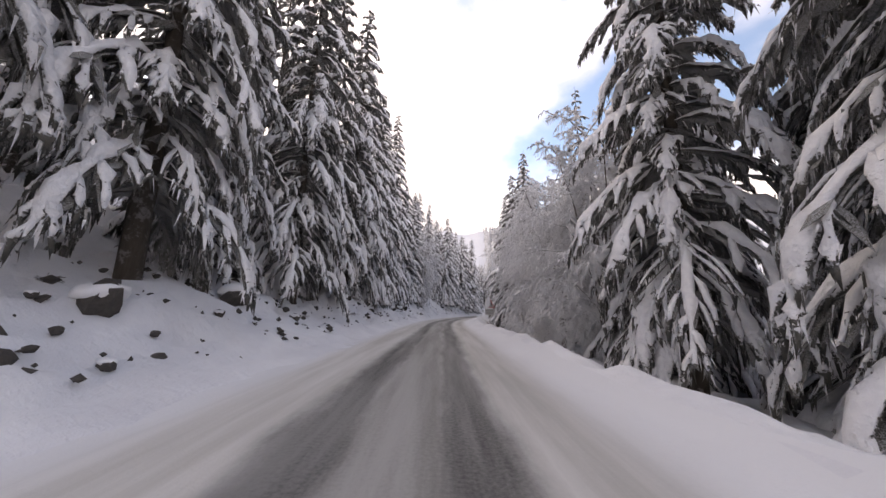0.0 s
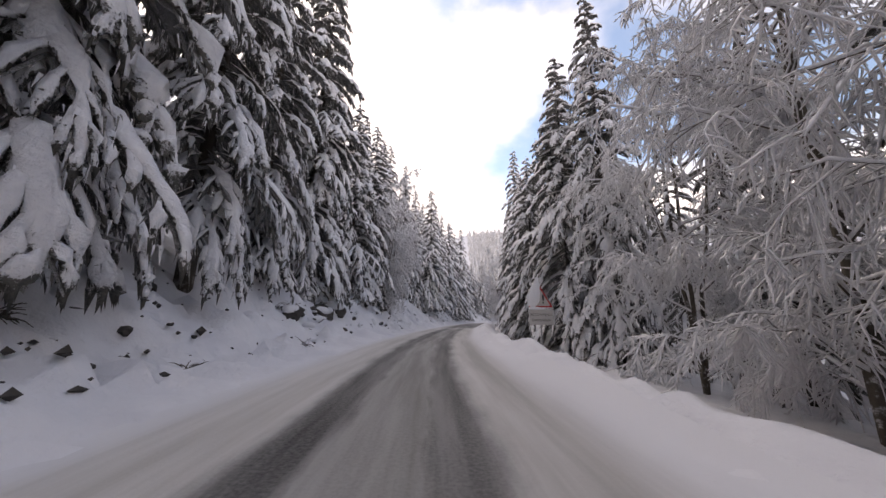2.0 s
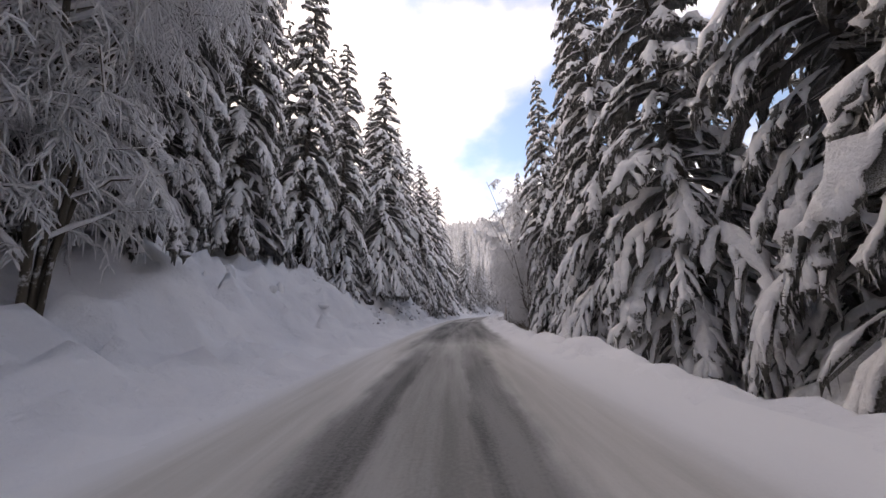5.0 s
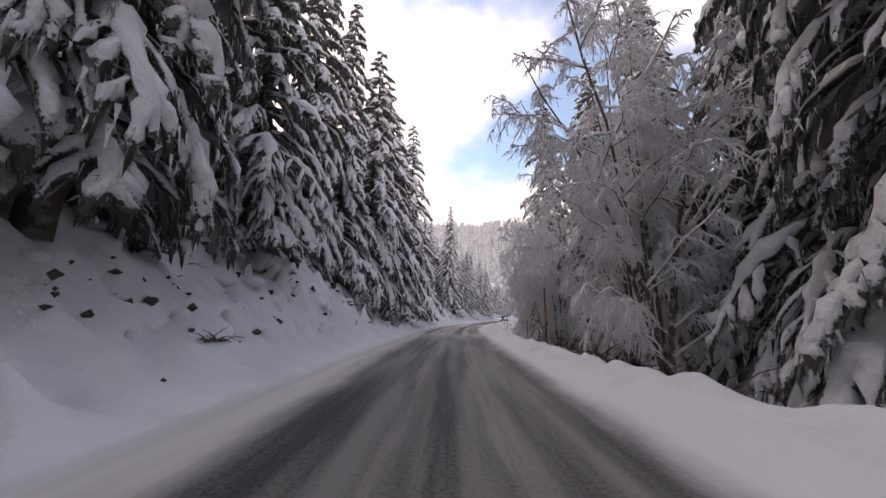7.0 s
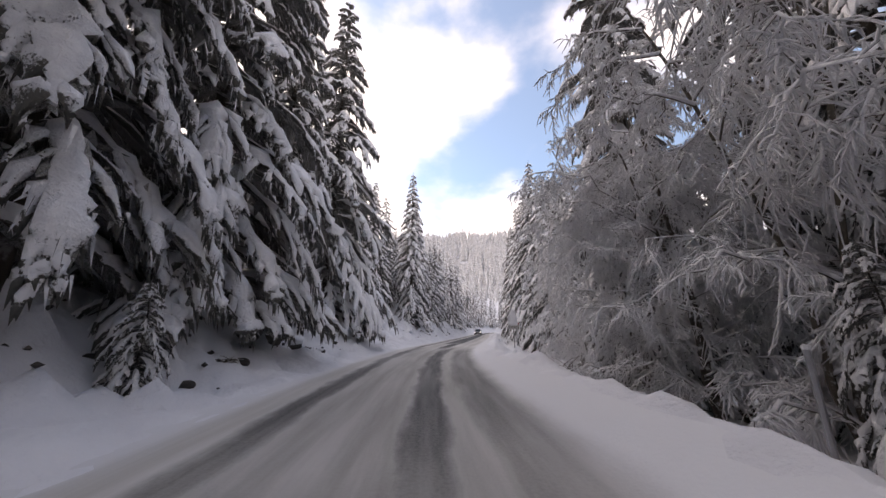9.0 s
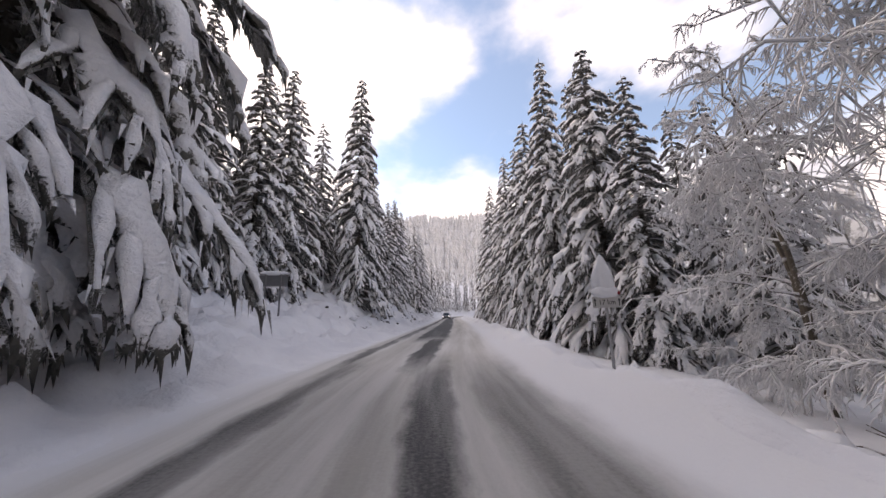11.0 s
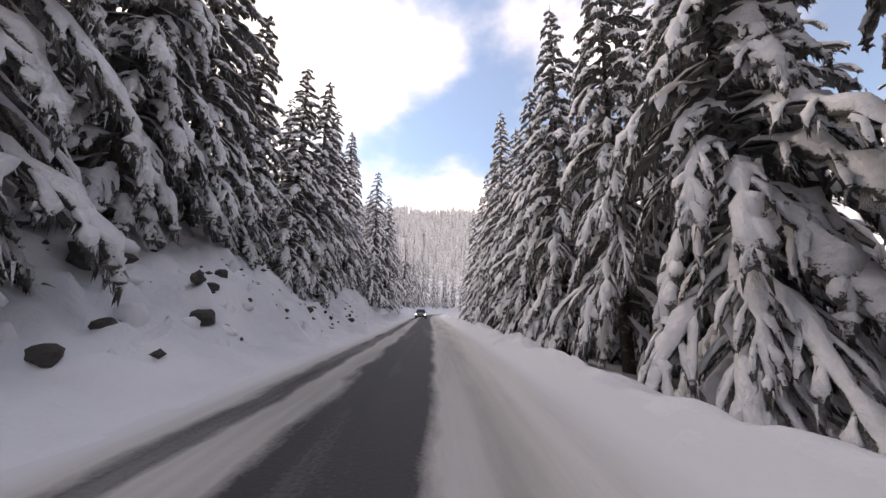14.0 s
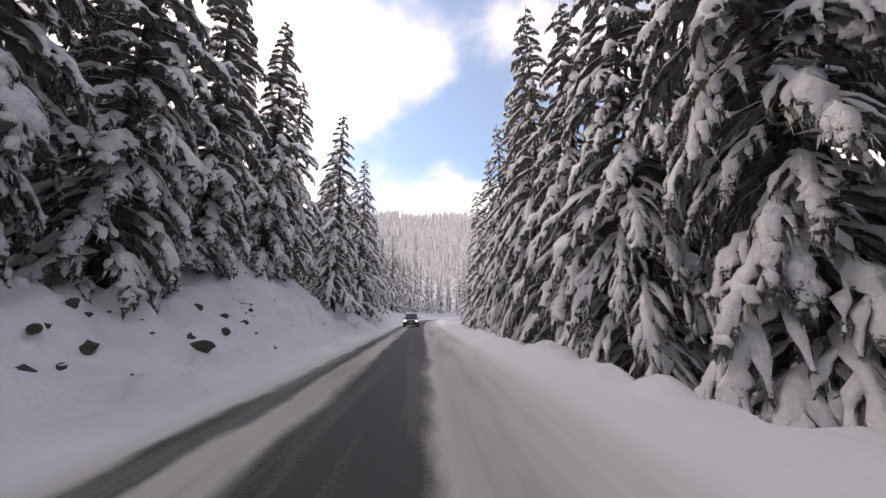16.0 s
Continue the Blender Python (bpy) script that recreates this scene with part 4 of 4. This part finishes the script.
def snow_hump(s, q, wide, tall, i):
    ob = part("snow_mound", CAP_MESHES[i % 3], SNOW_SOFT)
    ob.matrix_basis = pose(*spot(s, q, 0.12), 0, 0, i * 47)
    ob.scale = (wide, wide * 0.85, tall / 0.42)
    return tagged(ob, "rounded mound of fresh snow over a stump", "snow mound", "snow mounds")


for i, (s_, q_, w_, h_) in enumerate(((48.5, 4.7, 0.55, 0.30), (121.4, 5.9, 0.24, 0.55), (123.2, 6.5, 0.3, 0.5), (129.3, 4.9, 0.22, 0.5), (134.6, 5.3, 0.5, 0.4), (100.6, 5.6, 0.4, 0.6), (104.5, 5.4, 0.35, 0.6), (116, 5.6, 0.4, 0.6), (117.4, 5.9, 0.35, 0.5), (24, 5.8, 0.4, 0.5), (33, 5.6, 0.35, 0.5))):
    snow_hump(s_, q_ - 1.1, w_, h_, i)


for i in range(150):
    a, b = ((36, 58), (62, 86), (84, 100), (134, 156), (86, 98))[i % 5]
    ob = snow_hump(rnd.uniform(a, b), -4.9 - 3.6 * rnd.random(), 0.14 + 0.26 * rnd.random() ** 2, 0.16 + 0.22 * rnd.random() ** 2, i)
    tagged(ob, "rounded lump of fresh snow on the bank")


def fallen_bough(s, q, length, turn, tip, seed):
    """A broken limb lying at the wood's edge with snow along its upper side."""
    rng = np.random.RandomState(seed)
    t = np.linspace(0, 1, 9)
    main = np.column_stack([length * t, 0.25 * np.sin(t * 3) * length * 0.3, tip + 0.9 * np.sin(t * 2.6) * length * 0.12 - tip * 0.5 * t])
    P, R = [main], [0.05 * (1 - 0.7 * t) + 0.01]
    for i in range(9):
        u = rng.uniform(0.25, 0.95)
        b = np.array([np.interp(u, t, main[:, k]) for k in range(3)])
        w = np.array([0.7, rng.uniform(-0.8, 0.8), rng.uniform(-0.5, 0.25)]) * length * 0.28
        P.append(b + w * t[:, None] - np.array([0, 0, 0.2]) * (t**2)[:, None])
        R.append(0.022 * (1 - 0.7 * t) + 0.005)
    P, R = np.array(P), np.array(R)
    P[:, :, 2] = np.maximum(P[:, :, 2], 0.02)
    thing = new("fallen_bough")
    thing.matrix_basis = pose(*spot(s, q), 0, 0, heading(s) + turn)
    tagged(part("limb", mesh_of("limb", *tubes(P, R, R, 5, rng, 0.1, 1.0)), TWIG_BARK, thing), kind="stuff")
    S = P.copy()
    S[:, :, 2] += R * 0.8 + 0.015
    tagged(part("snow_load", mesh_of("snow_load", *tubes(S, R * 1.1 + 0.02, R * 1.3 + 0.025, 5, rng, 0.2, 0.5)), SNOW_TWIG, thing, "ridge of white snow"), kind="stuff")
    return tagged(thing, "broken bare bough with snow along its upper side", "branch", "fallen boughs")


fallen_bough(99.8, 13.2, 4.6, 176, 2.4, 1)
fallen_bough(101.6, 12.4, 3.6, 168, 1.6, 2)
fallen_bough(108.8, 8.6, 2.6, 120, 0.9, 3)


# ---- signs and stakes ----
def box(bm, lo, hi, bevel=0.0):
    r = bmesh.ops.create_cube(bm, size=1.0)
    c = [(a + b) / 2 for a, b in zip(lo, hi)]
    d = [b - a for a, b in zip(lo, hi)]
    for v in r["verts"]:
        v.co = Vector([c[i] + v.co[i] * d[i] for i in range(3)])
    if bevel:
        bmesh.ops.bevel(bm, geom=list({e for v in r["verts"] for e in v.link_edges}), offset=bevel, segments=2, affect="EDGES")


def one_box(lo, hi, bevel=0.0):
    bm = bmesh.new()
    box(bm, lo, hi, bevel)
    return bm


def prism(points, y0, y1):
    """A flat plate with the given outline in x and z."""
    bm = bmesh.new()
    a = [bm.verts.new((x, y0, z)) for x, z in points]
    b = [bm.verts.new((x, y1, z)) for x, z in points]
    n = len(points)
    bm.faces.new(a)
    bm.faces.new(b[::-1])
    for i in range(n):
        bm.faces.new((a[i], b[i], b[(i + 1) % n], a[(i + 1) % n]))
    bmesh.ops.recalc_face_normals(bm, faces=bm.faces)
    return bm


def post(radius, z0, z1, sides=12):
    bm = bmesh.new()
    bmesh.ops.create_cone(bm, cap_ends=True, segments=sides, radius1=radius, radius2=radius, depth=z1 - z0)
    bmesh.ops.translate(bm, verts=bm.verts, vec=(0, 0, (z0 + z1) / 2))
    return bm


def words(text, size, x, y, z, parent, name="lettering", material=None):
    cu = bpy.data.curves.new(name, "FONT")
    cu.body, cu.size, cu.align_x, cu.align_y, cu.extrude = text, size, "CENTER", "CENTER", 0.002
    tmp = bpy.data.objects.new(name, cu)
    me = bpy.data.meshes.new_from_object(tmp)
    bpy.data.objects.remove(tmp)
    me.materials.clear()
    ob = part(name, me, material or INK, parent)
    ob.matrix_basis = pose(x, y, z, 90, 0, 0)
    return ob


def rounded(w, h, r, n=5):
    pts = []
    for cx, cz, a0 in ((w - r, h - r, 0), (-w + r, h - r, 90), (-w + r, -h + r, 180), (w - r, -h + r, 270)):
        for i in range(n):
            a = radians(a0 + 90 * i / (n - 1))
            pts.append((cx + r * math.cos(a), cz + r * math.sin(a)))
    return pts


def snow_clump(name, lo, hi, seed, parent, taper=0.0, shear=0.0):
    """A rough slab of snow stuck to a sign, between two corners; it may narrow and lean towards its top."""
    me = lump(seed, 0.22, 1.0, 3)
    for v in me.vertices:
        v.co.x = v.co.x * (1 - taper * v.co.z) + shear * v.co.z
    me.polygons.foreach_set("use_smooth", [True] * len(me.polygons))
    ob = part(name, me, SNOW_SOFT, parent, "snow stuck on the sign")
    ob.location = [(a + b) / 2 for a, b in zip(lo, hi)]
    ob.scale = [(b - a) / 2 for a, b in zip(lo, hi)]
    return ob


def tri(side, z, shrink=0.0, r=0.05):
    """Outline of an upright triangle with cut corners, its base at height z."""
    h = side * 0.866
    pts = [(-side / 2, z), (side / 2, z), (0, z + h)]
    c = (0, z + h / 3)
    pts = [(c[0] + (p[0] - c[0]) * (1 - shrink), c[1] + (p[1] - c[1]) * (1 - shrink)) for p in pts]
    out = []
    for i in range(3):
        p, a, b = Vector(pts[i]), Vector(pts[i - 1]), Vector(pts[(i + 1) % 3])
        out += [tuple(p + (a - p).normalized() * r), tuple(p + ((a - p).normalized() + (b - p).normalized()) * r * 0.35), tuple(p + (b - p).normalized() * r)]
    return out


def warning_sign(s, q):
    sign = new("warning_sign")
    sign.matrix_basis = pose(*spot(s, q, -0.31), 0, 0, heading(s) + 4)
    part("post", post(0.04, -0.8, 3.05), STEEL, sign)
    face = part("triangle", prism(tri(1.2, 2.08), -0.075, -0.045), SIGN_RED, sign, "red-bordered white triangle")
    part("field", prism(tri(1.2, 2.08, 0.2), -0.080, -0.076), SIGN_WHITE, face)
    mark = part("exclamation_mark", prism([(0.095, 2.40), (0.165, 2.40), (0.18, 2.62), (0.165, 2.70), (0.095, 2.70), (0.08, 2.62)], -0.087, -0.082), INK, face)
    part("dot", prism([(0.13 + 0.045 * math.cos(i * 0.5236), 2.31 + 0.045 * math.sin(i * 0.5236)) for i in range(12)], -0.087, -0.082), INK, mark)
    plate = part("plate", prism([(x, z + 1.62) for x, z in rounded(0.6, 0.38, 0.05)], -0.075, -0.045), SIGN_WHITE, sign, "white plate with black capitals")
    words("ACCOTEMENTS", 0.155, 0.0, -0.079, 1.72, plate)
    words("DANGEREUX", 0.155, 0.0, -0.079, 1.46, plate)
    snow_clump("snow_on_top", (-0.56, -0.15, 2.02), (0.02, 0.05, 3.58), 3, sign, 0.5, 0.55)
    snow_clump("snow_on_plate", (-0.62, -0.13, 1.94), (0.2, 0.03, 2.10), 5, sign)
    return tagged(sign, "snow-plastered warning triangle on a steel post by the road", "road sign")


def distance_sign(s, q):
    sign = new("distance_sign")
    sign.matrix_basis = pose(*spot(s, q, -0.62), 0, 0, heading(s) + 3)
    sign.scale = (0.86, 0.86, 0.86)
    part("post", post(0.045, -1.0, 2.5), STEEL, sign)
    face = part("triangle", prism(tri(0.95, 1.86), -0.075, -0.05), SIGN_RED, sign, "red-bordered triangle buried in snow")
    part("field", prism(tri(0.95, 1.86, 0.2), -0.080, -0.076), SIGN_WHITE, face)
    plate = part("plate", prism([(x, z + 1.62) for x, z in rounded(0.46, 0.18, 0.04)], -0.075, -0.05), SIGN_WHITE, sign, "white plate with black writing")
    words("17 km", 0.22, 0.0, -0.079, 1.61, plate)
    for x in (-0.39, 0.39):
        part("arrow", prism([(x - 0.015, 1.50), (x + 0.015, 1.50), (x + 0.015, 1.66), (x + 0.045, 1.66), (x, 1.75), (x - 0.045, 1.66), (x - 0.015, 1.66)], -0.083, -0.079), INK, plate)
    snow_clump("snow_on_plate", (-0.52, -0.17, 1.74), (0.42, 0.04, 2.16), 6, sign)
    snow_clump("snow_on_top", (-0.40, -0.17, 1.80), (0.30, 0.05, 3.15), 7, sign, 0.5, 0.0)
    return tagged(sign, "snow-buried triangle sign with a distance plate on a grey post", "road sign")


def back_sign(s, q):
    """A place-name board seen from behind."""
    sign = new("place_sign")
    sign.matrix_basis = pose(*spot(s, q), 0, 0, heading(s) + 12)
    for x in (-0.33, 0.33):
        part("post", post(0.04, -0.5, 1.98), SIGN_BACK, sign)
        sign.children[-1].location.x = x
    board = part("board", prism([(x, z + 1.68) for x, z in rounded(0.62, 0.29, 0.05)], 0.042, 0.07), SIGN_BACK, sign, "grey metal board seen from the back")
    part("rim", one_box((-0.60, 0.018, 1.40), (0.60, 0.041, 1.44), 0.004), STEEL, board)
    part("rim", one_box((-0.60, 0.018, 1.92), (0.60, 0.041, 1.96), 0.004), STEEL, board)
    snow_clump("snow_on_top", (-0.62, -0.06, 1.93), (0.64, 0.12, 2.14), 8, sign)
    snow_clump("snow_on_edge", (-0.55, 0.0, 1.34), (0.5, 0.10, 1.41), 9, sign)
    return tagged(sign, "rectangular road board on two posts seen from behind", "road sign")


def stake(s, q, tall, radius, banded):
    thing = new("snow_stake")
    thing.matrix_basis = pose(*spot(s, q, 0.2), 0, 0, 0)
    if banded:
        n = 4
        for i in range(n):
            part("band", post(radius, tall * i / n, tall * (i + 1) / n), YELLOW if i % 2 == 0 else INK, thing)
    else:
        part("pole", post(radius, 0, tall, 8), STEEL, thing)
        part("cap", post(radius * 1.25, tall, tall + 0.06, 8), SNOW_SOFT, thing, "tiny cap of snow")
    return tagged(thing, "orange and black banded snow stake" if banded else "thin grey metal snow stake", "snow stake", "snow stakes")


warning_sign(39.9, 5.1)
distance_sign(122.6, 4.85)
back_sign(127.9, -7.75)
stake(96.2, 5.05, 3.8, 0.035, True)
stake(102.0, 5.2, 1.8, 0.04, False)
stake(168.0, 5.0, 4.5, 0.028, False)


# ---- the car that comes the other way ----
def car(s, q):
    paint = plain("grey_car_paint", (0.06, 0.062, 0.066), (0.09, 0.092, 0.096), 3, 0.35, 0.5)
    glass = plain("dark_car_glass", (0.01, 0.011, 0.012), (0.02, 0.02, 0.022), 2, 0.08)
    rubber = plain("tyre_rubber", (0.012, 0.012, 0.012), (0.03, 0.03, 0.03), 20, 0.9)
    lamp = Nodes("lit_headlamp")
    lamp.bsdf.inputs["Emission Color"].default_value = (1.0, 0.96, 0.88, 1)
    lamp.bsdf.inputs["Emission Strength"].default_value = 6.0
    lamp = lamp.done((0.9, 0.9, 0.9), 0.2)
    thing = new("car")
    x, y, z = spot(s, q)
    thing.matrix_basis = pose(x, y, z + 0.02, 0, 0, heading(s) + 180)
    # outline along the length: y ahead, half width and heights
    rows = [(-2.1, 0.72, 0.35, 0.80), (-1.9, 0.84, 0.25, 0.92), (-0.9, 0.88, 0.22, 0.96), (0.6, 0.88, 0.22, 0.95), (1.5, 0.86, 0.22, 0.88), (1.95, 0.80, 0.25, 0.78), (2.12, 0.66, 0.36, 0.64)]

    def loft(rows):
        bm = bmesh.new()
        rings = []
        for yy, w, lo, hi in rows:
            c = [(-w, lo), (-w * 1.02, (lo + hi) / 2), (-w * 0.93, hi), (w * 0.93, hi), (w * 1.02, (lo + hi) / 2), (w, lo)]
            rings.append([bm.verts.new((a, yy, b)) for a, b in c])
        for r0, r1 in zip(rings, rings[1:]):
            for i in range(6):
                bm.faces.new((r0[i], r0[(i + 1) % 6], r1[(i + 1) % 6], r1[i]))
        bm.faces.new(rings[0])
        bm.faces.new(rings[-1][::-1])
        bmesh.ops.recalc_face_normals(bm, faces=bm.faces)
        return bm

    part("body", loft(rows), paint, thing)
    part("cabin", loft([(-1.95, 0.66, 0.9, 1.02), (-1.3, 0.68, 0.9, 1.40), (-0.3, 0.70, 0.9, 1.46), (0.3, 0.70, 0.9, 1.42), (1.1, 0.74, 0.9, 0.98)]), glass, thing, "dark glazed cabin")
    part("roof", loft([(-1.35, 0.60, 1.38, 1.43), (-0.3, 0.64, 1.43, 1.49), (0.32, 0.60, 1.40, 1.45)]), paint, thing)
    for sx in (-1, 1):
        part("headlight", one_box((sx * 0.66 - 0.13, 1.98, 0.62), (sx * 0.66 + 0.13, 2.09, 0.74), 0.03), lamp, thing, "lit headlight")
        part("mirror", one_box((sx * 0.96 - 0.1, 0.62, 0.95), (sx * 0.96 + 0.1, 0.74, 1.08), 0.03), paint, thing)
        for yy in (-1.3, 1.35):
            bm = bmesh.new()
            bmesh.ops.create_cone(bm, cap_ends=True, segments=24, radius1=0.32, radius2=0.32, depth=0.2)
            bmesh.ops.rotate(bm, verts=bm.verts, matrix=Matrix.Rotation(radians(90), 3, "Y"))
            bmesh.ops.translate(bm, verts=bm.verts, vec=(sx * 0.8, yy, 0.31))
            part("wheel", bm, rubber, thing)
    part("grille", one_box((-0.45, 2.10, 0.42), (0.45, 2.15, 0.58), 0.02), INK, thing)
    part("number_plate", one_box((-0.26, 2.15, 0.44), (0.26, 2.165, 0.55)), SIGN_WHITE, thing)
    return tagged(thing, "dark grey car with lit headlights on the snowy road", "car")


car(189.0, -1.4)
